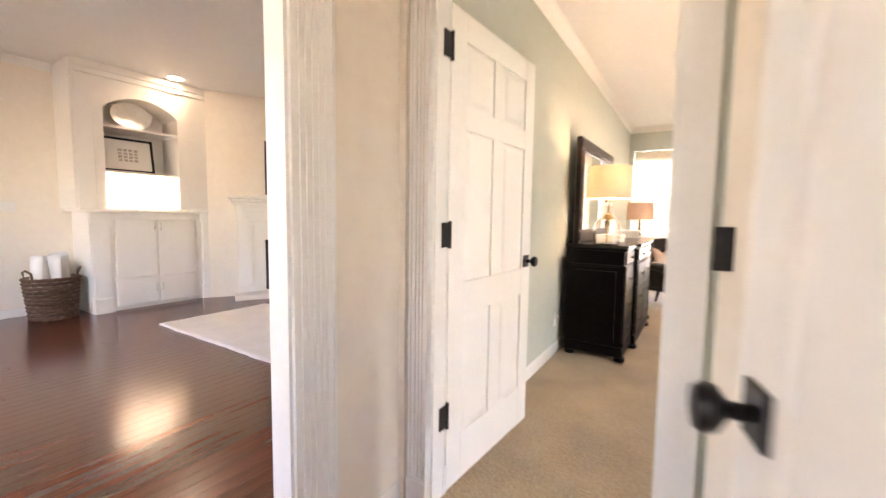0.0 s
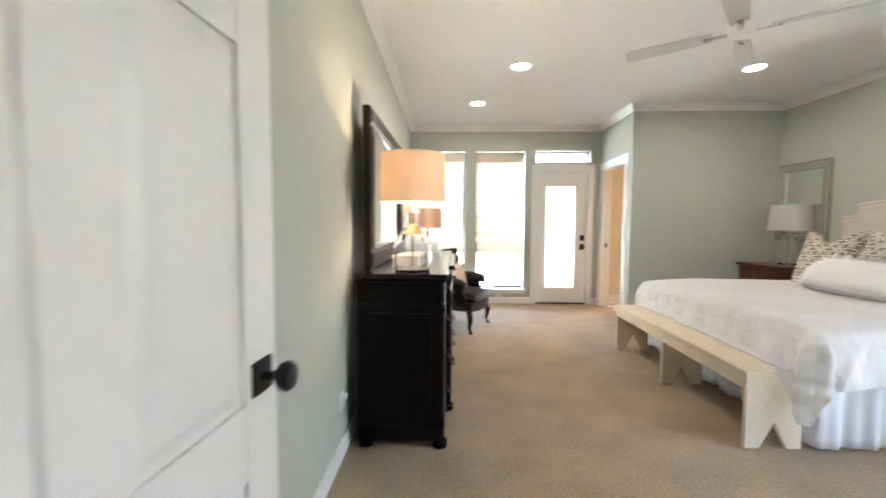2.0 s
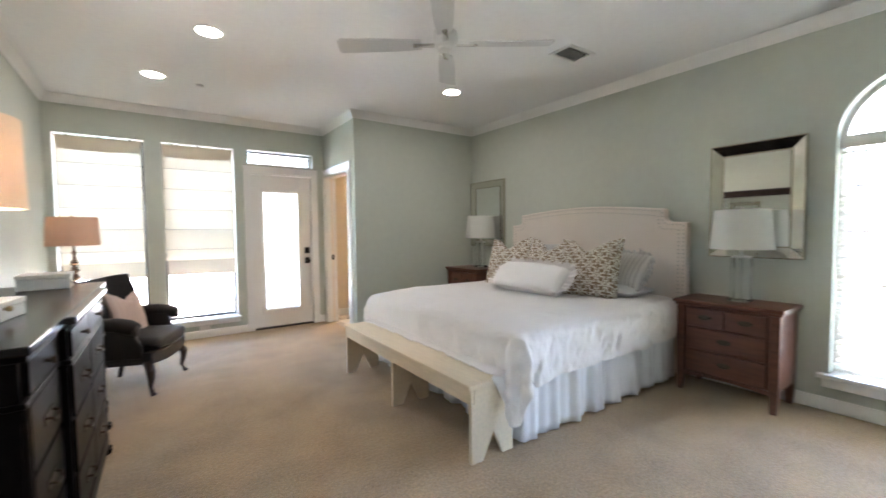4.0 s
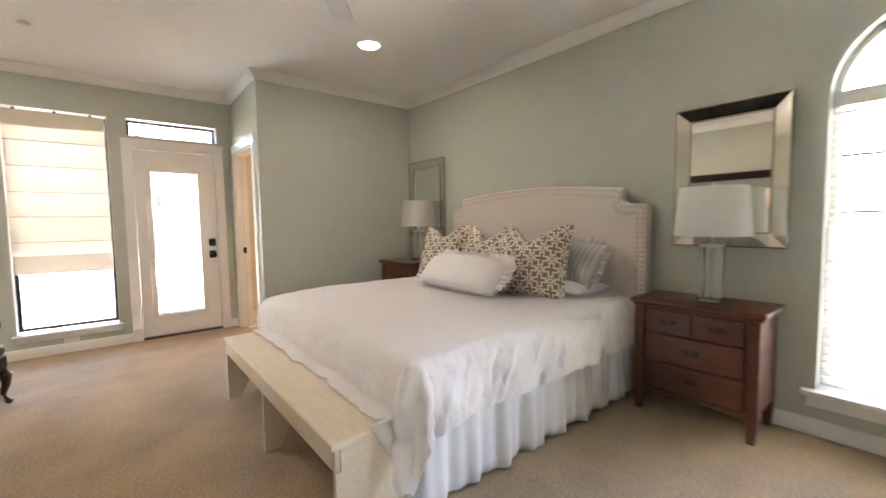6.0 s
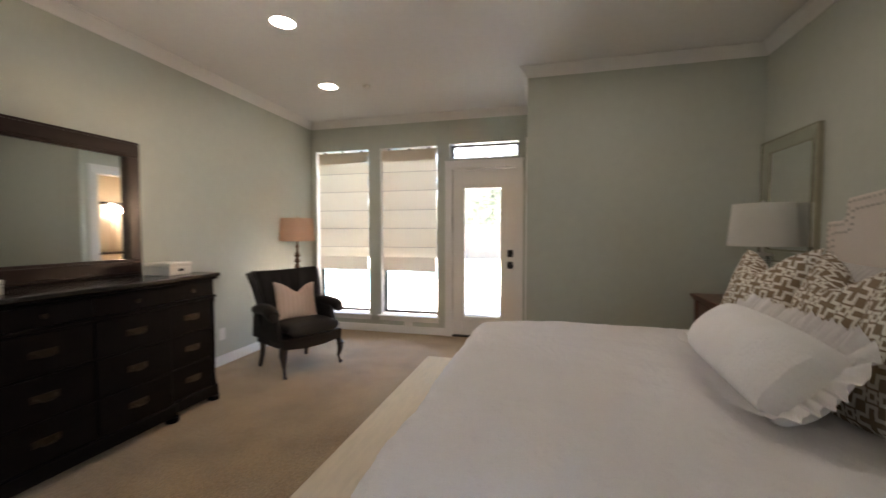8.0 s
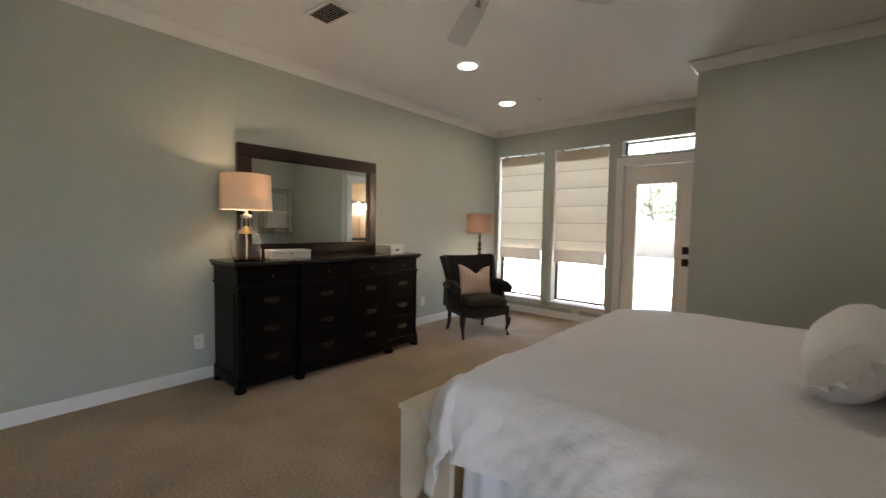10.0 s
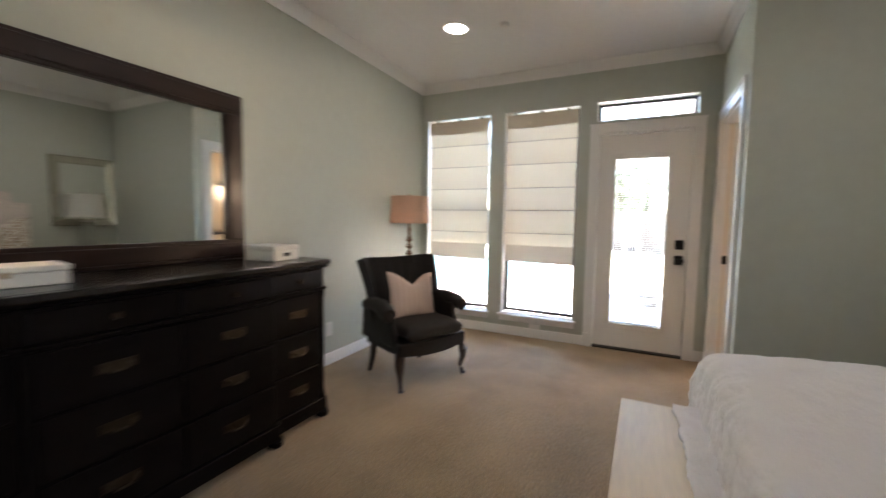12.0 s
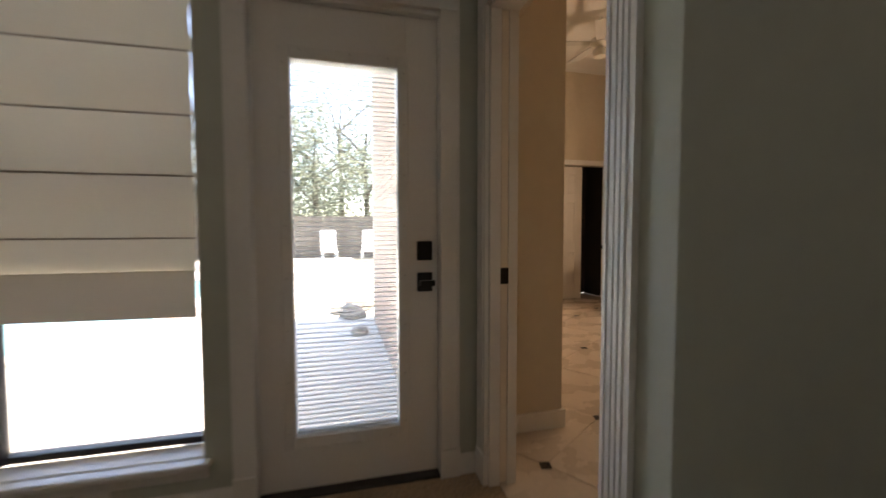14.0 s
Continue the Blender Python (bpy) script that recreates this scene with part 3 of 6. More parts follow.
struct("trim_closet", boxes((CL0 - 0.08, CL0, BYN - 0.018, BYN, 0, CLZ + 0.08), (CL0, CL1, BYN - 0.018, BYN, CLZ, CLZ + 0.08), (CL1, CL1 + 0.04, BYN - 0.018, BYN, 0, CLZ + 0.08)), TRIM, "white casing round the closet")
struct("baseboard_bath", boxes((2.252, 2.725, 7.937, 7.955, 0.0, 0.10), (2.722, 2.738, 7.94, 8.08, 0.0, 0.10)), TRIM, "white baseboard in the bathroom")

# outside
struct("ground", boxes((-60, 60, 7.4, 140, -0.60, -0.32), (-60, -6.3, -60, 7.4, -0.60, -0.32), (6.2, 60, -60, 7.4, -0.60, -0.32)), LAWN, "pale dry ground reaching to the horizon")
struct("pavement", boxes((-14, 1.99, 7.87, 24.5, -0.6, -0.15)), CONC, "sunlit pale concrete patio")
struct("water", boxes((-9.5, -1.0, 10.8, 17.0, -0.16, -0.145)), WATER, "pale blue swimming pool water")
struct("trim_pool_coping", boxes((-9.8, -0.7, 10.5, 10.8, -0.15, -0.11), (-9.8, -0.7, 17.0, 17.3, -0.15, -0.11), (-1.0, -0.7, 10.8, 17.0, -0.15, -0.11), (-9.8, -9.5, 10.8, 17.0, -0.15, -0.11)), CONC, "pale stone coping round the pool")
struct("roof_eave", boxes((-7, 6.4, -3.5, 8.30, 3.70, 3.80), (1.7, 6.4, 8.30, 12.4, 3.70, 3.80)), SOFFIT, "white painted eave over the patio")
brick_wall = struct("wall_brick", boxes((1.962, 1.992, 7.874, 11.75, -0.15, 3.66), (-1.2, 1.12, 7.874, 7.90, 2.55, 3.66), (1.12, 1.96, 7.874, 7.90, 2.55, 3.66)), MORTAR, "red-brown brick side wall of the house with pale mortar")


# ---- windows and doors ----
def tall_window(name, x0, x1):
    w = thing(name, "tall bronze-framed window with a white stool", "window")
    w["kind"] = "structure"
    y = YN + 0.115
    f = 0.035
    part("window_frame", boxes((x0, x0 + f, y, y + 0.05, WZ0 + 0.03, WZ1), (x1 - f, x1, y, y + 0.05, WZ0 + 0.03, WZ1), (x0 + f, x1 - f, y, y + 0.05, WZ0 + 0.03, WZ0 + 0.06), (x0 + f, x1 - f, y, y + 0.05, WZ1 - f, WZ1), (x0 + f, x1 - f, y + 0.01, y + 0.045, 1.28, 1.31)), BRONZE, w, "dark bronze aluminium frame", False)
    g = part("pane", boxes((x0 + f, x1 - f, y + 0.022, y + 0.028, WZ0 + 0.06, WZ1 - f)), GLASS, w, "clear glass", False)
    g.visible_shadow = False
    soften(part("window_sill", boxes((x0 - 0.028, x1 + 0.028, YN - 0.055, YN, WZ0, WZ0 + 0.024), (x0, x1, YN, y + 0.002, WZ0 + 0.001, WZ0 + 0.028), (x0 - 0.015, x1 + 0.015, YN - 0.016, YN, WZ0 - 0.055, WZ0)), TRIM, w, "white painted stool and apron", False), 0.006)
    part("reveal", boxes((x0, x0 + 0.006, YN + 0.001, y, WZ0 + 0.03, WZ1), (x1 - 0.006, x1, YN + 0.001, y, WZ0 + 0.03, WZ1), (x0 + 0.006, x1 - 0.006, YN + 0.001, y, WZ1 - 0.006, WZ1)), TRIM, w, "white painted reveal", False)
    return w


tall_window("window_1", *W1)
tall_window("window_2", *W2)
w = thing("window_3", "narrow bronze-framed transom window over the patio door", "window")
w["kind"] = "structure"
part("window_frame", boxes((TR[0], TR[0] + 0.022, 7.79, 7.83, 2.186, 2.37), (TR[1] - 0.022, TR[1], 7.79, 7.83, 2.186, 2.37), (TR[0] + 0.022, TR[1] - 0.022, 7.79, 7.83, 2.186, 2.206), (TR[0] + 0.022, TR[1] - 0.022, 7.79, 7.83, 2.346, 2.37)), BRONZE, w, "dark bronze frame", False)
part("pane", boxes((TR[0] + 0.022, TR[1] - 0.022, 7.806, 7.812, 2.206, 2.346)), GLASS, w, "clear glass", False).visible_shadow = False
part("reveal", boxes((TR[0], TR[1], YN + 0.001, 7.79, 2.186, 2.191), (TR[0], TR[1], YN + 0.001, 7.79, 2.364, 2.37)), TRIM, w, "white painted reveal", False)

# arched window
w = thing("window_4", "tall arched white window with open horizontal blinds", "window")
w["kind"] = "structure"
ax = XR(AY)


def arch_band(bm, r0, r1, x0, x1, n=24):
    for k in range(n):
        a0, a1 = math.pi * k / n, math.pi * (k + 1) / n
        pts = [(AY + r * math.cos(a), AZ + r * math.sin(a)) for r, a in ((r0, a0), (r1, a0), (r1, a1), (r0, a1))]
        prism(bm, pts, x0, x1, "x")


bm = boxes((ax + 0.10, ax + 0.15, AY - AR, AY - AR + 0.04, A0, AZ), (ax + 0.10, ax + 0.15, AY + AR - 0.04, AY + AR, A0, AZ), (ax + 0.10, ax + 0.15, AY - AR + 0.04, AY + AR - 0.04, A0, A0 + 0.04), (ax + 0.07, ax + 0.16, AY - AR, AY + AR, AZ - 0.02, AZ + 0.03))
arch_band(bm, AR - 0.035, AR, ax + 0.10, ax + 0.15)
part("window_frame", bm, TRIM, w, "white frame with an arched head", False)
bm = boxes(*[(ax + 0.112, ax + 0.135, AY - AR + 0.04, AY + AR - 0.04, z, z + 0.012) for z in (0.94, 1.255, 1.565)])
part("muntin", bm, BRONZE, w, "thin dark muntins", False)
bm = boxes((ax + 0.120, ax + 0.125, AY - AR + 0.03, AY + AR - 0.03, A0 + 0.03, AZ))
prism(bm, [(AY + 0.4 * math.cos(math.pi * k / 20), AZ + 0.4 * math.sin(math.pi * k / 20)) for k in range(21)], ax + 0.120, ax + 0.125, "x")
part("pane", bm, GLASS, w, "clear glass", False).visible_shadow = False
soften(part("window_sill", boxes((ax - 0.06, ax, AY - AR - 0.06, AY + AR + 0.06, A0 - 0.03, A0), (ax - 0.02, ax, AY - AR - 0.04, AY + AR + 0.04, A0 - 0.10, A0 - 0.03), (ax, ax + 0.10, AY - AR, AY + AR, A0 - 0.03, A0 + 0.001)), TRIM, w, "white painted stool and apron", False), 0.006)
blind = thing("venetian_blind", "white horizontal slat blind lowered with slats open in the arched window", "window blind")
sl = mesh_of("slat", boxes((-0.024, 0.024, -AR + 0.012, AR - 0.012, -0.0012, 0.0012)), PLASTIC)
for k in range(36):
    o = new("slat", sl)
    o.parent = blind
    o.matrix_basis = pose(ax + 0.055, AY, 0.31 + 0.0425 * k, 0, -28, 0)
part("head_rail", boxes((ax + 0.03, ax + 0.085, AY - AR + 0.008, AY + AR - 0.008, AZ - 0.058, AZ - 0.022)), PLASTIC, blind, "", False)


def roman(x0, x1, y, zb):
    """Soft roman shade: flat folds with stitched seams, a valance band and a gathered hem."""
    t = thing("roman_shade", "cream linen roman shade half lowered over a tall window", "window shade", group="roman shades at the tall windows")
    seams = [2.061, 1.822, 1.576, 1.341, 1.098]
    edges = [2.335] + seams + [0.965]
    for a, b in zip(edges, edges[1:]):
        def fn(u, v, a=a, b=b):
            s = math.sin(math.pi * v)
            return (x0 + (x1 - x0) * u + 0.002 * math.sin(9 * v + 3 * a), y - 0.010 * s + 0.004 * math.sin(5 * u + 7 * a), a + (b - a) * v)
        part("fold", grid(bmesh.new(), fn, 10, 6), ROMAN, t)
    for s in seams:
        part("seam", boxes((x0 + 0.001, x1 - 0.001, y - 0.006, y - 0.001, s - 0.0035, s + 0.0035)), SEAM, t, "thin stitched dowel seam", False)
    part("hem", grid(bmesh.new(), lambda u, v: (x0 + 0.012 + (x1 - x0 - 0.010) * u, y - 0.022 - 0.006 * math.sin(math.pi * v), 0.972 + (zb - 0.972 - 0.010 * u) * v), 10, 6), ROMAN_T, t, "doubled cloth hem, darker than the folds")
    part("valance", grid(bmesh.new(), lambda u, v: (x0 + (x1 - x0) * u, y - 0.020 - 0.010 * v, 2.338 - (0.14 + 0.008 * math.sin(4 * u)) * v), 10, 4), ROMAN_T, t, "short valance band of doubled cloth")
    part("head_board", boxes((x0 + 0.005, x1 - 0.005, y - 0.018, y + 0.02, 2.318, 2.336)), ROMAN_T, t, "", False)
    for u in (0.12, 0.5, 0.86):
        part("bracket", boxes((x0 + (x1 - x0) * u - 0.012, x0 + (x1 - x0) * u + 0.012, y - 0.01, y + 0.02, 2.336, 2.356)), BRONZE, t, "small dark bracket", False)
    for u in (0.2, 0.8):
        part("cord", tube(bmesh.new(), [(x0 + (x1 - x0) * u, y + 0.022, 2.32), (x0 + (x1 - x0) * u, y + 0.022, zb + 0.05)], 0.001, 5), PLASTIC, t)


roman(W1[0] + 0.022, W1[1] - 0.028, YN + 0.052, 0.80)
roman(W2[0] + 0.010, W2[1] - 0.022, YN + 0.052, 0.795)


def panel_door(name, w, h, t, label, m, category="door"):
    """Six-panel leaf: hinge edge at x=0, leaf along +x, thickness along y."""
    d = thing(name, label, category, m)
    st, mid = 0.112, 0.10
    cols = [(st, (w - mid) / 2), ((w + mid) / 2, w - st)]
    rows = [(0.22, 0.76), (0.905, 1.555), (1.655, h - 0.115)]
    bs = [(0, st, 0, t, 0, h), (w - st, w, 0, t, 0, h), *[((w - mid) / 2, (w + mid) / 2, 0, t, a, b) for a, b in rows]]
    for z0, z1 in ((0, 0.22), (0.76, 0.905), (1.555, 1.655), (h - 0.115, h)):
        bs.append((st, w - st, 0, t, z0, z1))
    soften(part("leaf", boxes(*bs), DOORW, d, "", False), 0.003)
    for x0, x1 in cols:
        for z0, z1 in rows:
            bm = boxes((x0 - 0.004, x1 + 0.004, 0.009, t - 0.009, z0 - 0.004, z1 + 0.004))
            for y0, y1 in ((0.009, 0.002), (t - 0.009, t - 0.002)):
                b = 0.035
                o = [bm.verts.new((x, y0, z)) for x, z in ((x0 + 0.012, z0 + 0.012), (x1 - 0.012, z0 + 0.012), (x1 - 0.012, z1 - 0.012), (x0 + 0.012, z1 - 0.012))]
                i = [bm.verts.new((x, y1, z)) for x, z in ((x0 + b, z0 + b), (x1 - b, z0 + b), (x1 - b, z1 - b), (x0 + b, z1 - b))]
                bm.faces.new(i)
                for k in range(4):
                    bm.faces.new((o[k], o[(k + 1) % 4], i[(k + 1) % 4], i[k]))
            part("panel", bm, DOORW, d, "", False)
    return d


def knob_set(d, x, z, ys, mtl=BLACK):
    for y, s in ys:
        k = part("door_handle", lathe(bmesh.new(), [(0.010, 0), (0.010, 0.030 * s), (0.014, 0.034 * s), (0.027, 0.044 * s), (0.030, 0.056 * s), (0.024, 0.066 * s), (0.004, 0.070 * s)], (x, y, z), 20, "y"), mtl, d, "black round knob")
        soften(part("rosette", boxes((x - 0.033, x + 0.033, min(y, y + 0.008 * s), max(y, y + 0.008 * s), z - 0.033, z + 0.033)), mtl, k, "square black rosette", False), 0.003)


entry = panel_door("door_1", 0.813, 2.03, 0.036, "white six-panel bedroom door standing open against the wall", pose(-0.506, 1.374, 0.012, 0, 0, 87.0))
entry["kind"] = "structure"
knob_set(entry, 0.75, 0.945, ((0.0, -1), (0.036, 1)))
for z in (0.345, 1.115, 1.86):
    h = part("hinge", boxes((-0.004, -0.0005, 0.001, 0.036, z - 0.05, z + 0.05)), BLACK, entry, "black butt hinge", False)
    part("hinge_pin", lathe(bmesh.new(), [(0.008, z - 0.056), (0.008, z + 0.056)], (-0.006, -0.006, 0), 10), BLACK, h, "black hinge barrel")
    part("jamb_leaf", boxes((-0.060, -0.012, -0.0065, -0.003, z - 0.05, z + 0.05)), BLACK, h, "black hinge plate on the jamb", False)
part("latch", boxes((0.8125, 0.815, 0.006, 0.030, 0.917, 0.973)), BLACK, entry, "black latch plate", False)
solid("strike_plate", boxes((DX1 - 0.0025, DX1 + 0.001, 1.302, 1.345, 0.93, 1.0)), BLACK, "black strike plate on the entry jamb", "strike plate", smooth=False)

# linen closet door ajar at the hall's edge
closet = panel_door("door_2", 0.813, 2.03, 0.036, "cream white hall door standing open along the hall", pose(0.647, -0.19, 0.012, 0, 0, 103.6))
closet["kind"] = "structure"
knob_set(closet, 0.745, 0.975, ((0.036, 1),))
t = thing("light_switch", "dark bronze switch plate on the hall wall beside the bedroom door", "light switch", pose(0.416, 1.2045, 1.13))
soften(part("plate", boxes((-0.022, 0.022, -0.006, -0.0005, -0.056, 0.056)), BLACK, t, "", False), 0.003)
part("rocker", boxes((-0.010, 0.010, -0.010, -0.0062, -0.03, 0.03)), BLACK, t, "", False)

# patio door
pd = thing("door_3", "white full-glass patio door with blinds between the panes, closed", "door", pose(1.167, YN + 0.034, 0.018))
pd["kind"] = "structure"
w_, h_ = 0.763, 2.034
gx0, gx1, gz0, gz1 = 0.146, 0.584, 0.232, 1.806
fx0, fx1, fz0, fz1 = gx0 - 0.035, gx1 + 0.035, gz0 - 0.04, gz1 + 0.04
soften(part("leaf", boxes((0, fx0, 0, 0.044, 0, h_), (fx1, w_, 0, 0.044, 0, h_), (fx0, fx1, 0, 0.044, 0, fz0), (fx0, fx1, 0, 0.044, fz1, h_)), DOORW, pd, "", False), 0.002)
soften(part("glass_frame", boxes((fx0 - 0.012, gx0, -0.012, 0.056, fz0 - 0.012, fz1 + 0.012), (gx1, fx1 + 0.012, -0.012, 0.056, fz0 - 0.012, fz1 + 0.012), (gx0, gx1, -0.012, 0.056, fz0 - 0.012, gz0), (gx0, gx1, -0.012, 0.056, gz1, fz1 + 0.012)), PLASTIC, pd, "white moulded glazing frame", False), 0.004)
for y in (0.006, 0.036):
    part("pane", boxes((gx0, gx1, y, y + 0.003, gz0, gz1)), GLASS, pd, "clear glass", False).visible_shadow = False
sm = mesh_of("slat", boxes((gx0 + 0.004, gx1 - 0.004, -0.0062, 0.0062, -0.0005, 0.0005)), SLATM)
for k in range(76):
    o = new("slat", sm)
    o.parent = pd
    o.matrix_basis = pose(0, 0.022, gz0 + 0.02 + k * 0.0208, 4, 0, 0)
part("blind_rail", boxes((gx0 + 0.003, gx1 - 0.003, 0.014, 0.030, gz0 + 0.004, gz0 + 0.014)), PLASTIC, pd, "white bottom rail of the blind", False)
part("blind_slider", boxes((gx1 + 0.006, gx1 + 0.020, -0.020, -0.012, 1.42, 1.54), (gx1 + 0.010, gx1 + 0.016, -0.016, -0.012, 0.55, 1.78)), PLASTIC, pd, "white blind slider track", False)
screw = mesh_of("screw", lathe(bmesh.new(), [(0.0045, 0), (0.0035, -0.003)], (0, 0, 0), 8, "y"), NICKEL)
for k in range(8):
    for x in (fx0 + 0.008, fx1 - 0.008):
        o = new("screw", screw)
        o.parent = pd
        o.location = (x, -0.012, fz0 + 0.06 + k * (fz1 - fz0 - 0.12) / 7)
for x in (gx0 + 0.04, gx0 + 0.24, gx1 - 0.04):
    for z in (fz0 + 0.004, fz1 - 0.004):
        o = new("screw", screw)
        o.parent = pd
        o.location = (x, -0.012, z)
for z0, lab in ((0.975, "square black keypad deadbolt"), (0.835, "square black lever plate")):
    soften(part("lock", boxes((0.668, 0.735, -0.022, 0.0, z0, z0 + 0.085)), BLACK, pd, lab, False), 0.004)
part("lever", boxes((0.676, 0.742, -0.045, -0.022, 0.862, 0.886)), BLACK, pd, "black lever", False)
for z in (0.28, 1.02, 1.78):
    part("hinge", lathe(bmesh.new(), [(0.008, z - 0.05), (0.008, z + 0.05)], (-0.006, -0.006, 0), 10), TRIM, pd, "white painted hinge")
part("sweep", boxes((0.002, w_ - 0.002, -0.004, 0.046, -0.016, 0.0)), BRONZE, pd, "dark door sweep", False)

pk = thing("door_4", "beige pocket door slid open into the wall", "door")
pk["kind"] = "structure"
part("leaf", boxes((JX + 0.052, JX + 0.083, PD1 - 0.014, PD1 + 0.09, 0.012, PDZ - 0.02)), CREAM, pk, "", False)
part("latch", boxes((JX + 0.049, JX + 0.086, PD1 - 0.0165, PD1 - 0.013, 0.895, 0.965)), BLACK, pk, "black pocket latch", False)
cd = panel_door("door_5", 0.62, 2.10, 0.03, "beige six-panel sliding closet door half open", pose(CL0 + 0.02, BYN + 0.03, 0.01))
cd["kind"] = "structure"
# closet lining: its shade is put into the near-black colour
struct("closet_interior", boxes((CL0 - 0.02, CL0, BYN + 0.13, BYN + 0.6, 0, CLZ + 0.1), (CL1, CL1 + 0.02, BYN + 0.13, BYN + 0.6, 0, CLZ + 0.1), (CL0, CL1, BYN + 0.58, BYN + 0.599, 0, CLZ + 0.1), (CL0, CL1, BYN + 0.131, BYN + 0.6, CLZ + 0.1, CLZ + 0.12)), UNLIT_STONE, "closet interior lined near-black in place of shade")


# ---- ceiling fittings ----
for x, y in ((0.515, 5.315), (0.171, 6.494), (2.735, 5.385)):
    t = thing("recessed_light", "round white recessed downlight lit in the ceiling", "ceiling light", pose(x, y, H), "recessed ceiling lights")
    part("trim_ring", lathe(bmesh.new(), [(0.076, -0.001), (0.100, -0.001), (0.100, -0.004), (0.094, -0.009), (0.080, -0.007), (0.076, -0.001)], n=36), TRIM, t, "white trim ring")
    part("lens", lathe(bmesh.new(), [(0.078, -0.0015), (0.078, -0.005), (0.06, -0.0065)], n=32), GLOWW, t, "glowing lens")
t = thing("recessed_light", "round white recessed downlight lit in the living room", "ceiling light", pose(-5.3, 2.5, HZ))
part("trim_ring", lathe(bmesh.new(), [(0.076, -0.001), (0.100, -0.001), (0.100, -0.004), (0.094, -0.009), (0.080, -0.007), (0.076, -0.001)], n=36), TRIM, t)
part("lens", lathe(bmesh.new(), [(0.078, -0.0015), (0.078, -0.005), (0.06, -0.0065)], n=32), GLOWB, t, "glowing lens")
solid("smoke_detector", lathe(bmesh.new(), [(0.036, 0), (0.036, -0.010), (0.028, -0.022), (0.010, -0.026)], n=24), PLASTIC, "small round white detector on the ceiling", "detector", pose(0.542, 6.58, H))


def ceiling_vent(x, y, rz):
    v = thing("ceiling_vent", "white slatted air vent flush in the ceiling", "air vent", pose(x, y, H, 0, 0, rz), "ceiling air vents")
    # flat near-black sheet gives the gaps between slats their shade
    part("backing", boxes((-0.13, 0.13, -0.08, 0.08, -0.004, -0.001)), SOOT_SHADE, v, "near-black sheet in place of the unlit duct", False)
    soften(part("frame", boxes((-0.16, 0.16, -0.11, -0.08, -0.012, -0.001), (-0.16, 0.16, 0.08, 0.11, -0.012, -0.001), (-0.16, -0.13, -0.08, 0.08, -0.012, -0.001), (0.13, 0.16, -0.08, 0.08, -0.012, -0.001)), TRIM, v, "", False), 0.004)
    me = mesh_of("slat", boxes((-0.13, 0.13, -0.008, 0.008, -0.001, 0.001)), TRIM)
    for k in range(8):
        o = new("slat", me)
        o.parent = v
        o.matrix_basis = pose(0, -0.07 + 0.02 * k, -0.010, 38, 0, 0)


ceiling_vent(0.35, 3.975, 4)
ceiling_vent(3.02, 4.09, 0)

fan = thing("ceiling_fan", "white four-blade ceiling fan at rest", "ceiling fan", pose(1.69, 4.03, 0))
part("canopy", lathe(bmesh.new(), [(0.065, H - 0.001), (0.065, H - 0.03), (0.045, H - 0.05), (0.016, H - 0.055)]), TRIM, fan)
part("downrod", lathe(bmesh.new(), [(0.012, 2.54), (0.012, H - 0.05)], n=14), TRIM, fan)
part("motor", lathe(bmesh.new(), [(0.02, 2.555), (0.05, 2.55), (0.078, 2.53), (0.082, 2.48), (0.068, 2.45), (0.05, 2.44)]), TRIM, fan)
part("hub_cap", lathe(bmesh.new(), [(0.05, 2.441), (0.045, 2.427), (0.02, 2.42), (0.004, 2.419)]), TRIM, fan)
blade_bm = bmesh.new()
prism(blade_bm, [(0.15, -0.045), (0.30, -0.06), (0.66, -0.07), (0.675, -0.05), (0.67, 0.045), (0.65, 0.062), (0.30, 0.055), (0.15, 0.045)], -0.004, 0.004)
bl = mesh_of("blade", blade_bm, BLADE)
ir = mesh_of("blade_iron", boxes((0.07, 0.20, -0.016, 0.016, -0.012, -0.004)), NICKEL)
for a in (53.5, 145, 233.5, 325):
    o = new("blade", bl)
    o.parent = fan
    o.matrix_basis = pose(0, 0, 2.462, 0, 0, a) @ pose(0, 0, 0, 11, 0, 0)
    p = new("blade_iron", ir)
    p.parent = o


# ---- bed ----
BY0, BY1, BXF, BTOP, BC = 3.60, 5.62, 1.90, 0.700, 4.61
bed = thing("bed", "king bed with cream nailhead upholstered headboard", "bed", pose(0, 0, 0))
hb = [(3.55, 0.02)]
arc = [(3.55, 1.345), (3.68, 1.35)] + [(3.68 + 0.055 * math.sin(a), 1.405 + 0.055 * -math.cos(a)) for a in (0.4, 0.8, 1.2)] + [(3.735, 1.462)]
for k in range(13):
    u = k / 12
    arc.append((3.75 + (5.45 - 3.75) * u, 1.470 + 0.055 * math.sin(math.pi * u)))
arc += [(5.465, 1.462)] + [(5.52 - 0.055 * math.sin(a), 1.405 - 0.055 * math.cos(a)) for a in (1.2, 0.8, 0.4)] + [(5.52, 1.35), (5.62, 1.345)]
hx0, hx1 = 3.845, 3.935
head = soften(part("headboard", prism(bmesh.new(), [(3.55, 0.02)] + arc + [(5.62, 0.02)], hx0, hx1, "x"), UPHOL, bed, "cream linen headboard with notched corners", False), 0.014, 3)
nail = mesh_of("nailhead", lathe(bmesh.new(), [(0.0085, 0), (0.0075, -0.0035), (0.004, -0.0055)], (0, 0, 0), 10, "x"), NAIL)


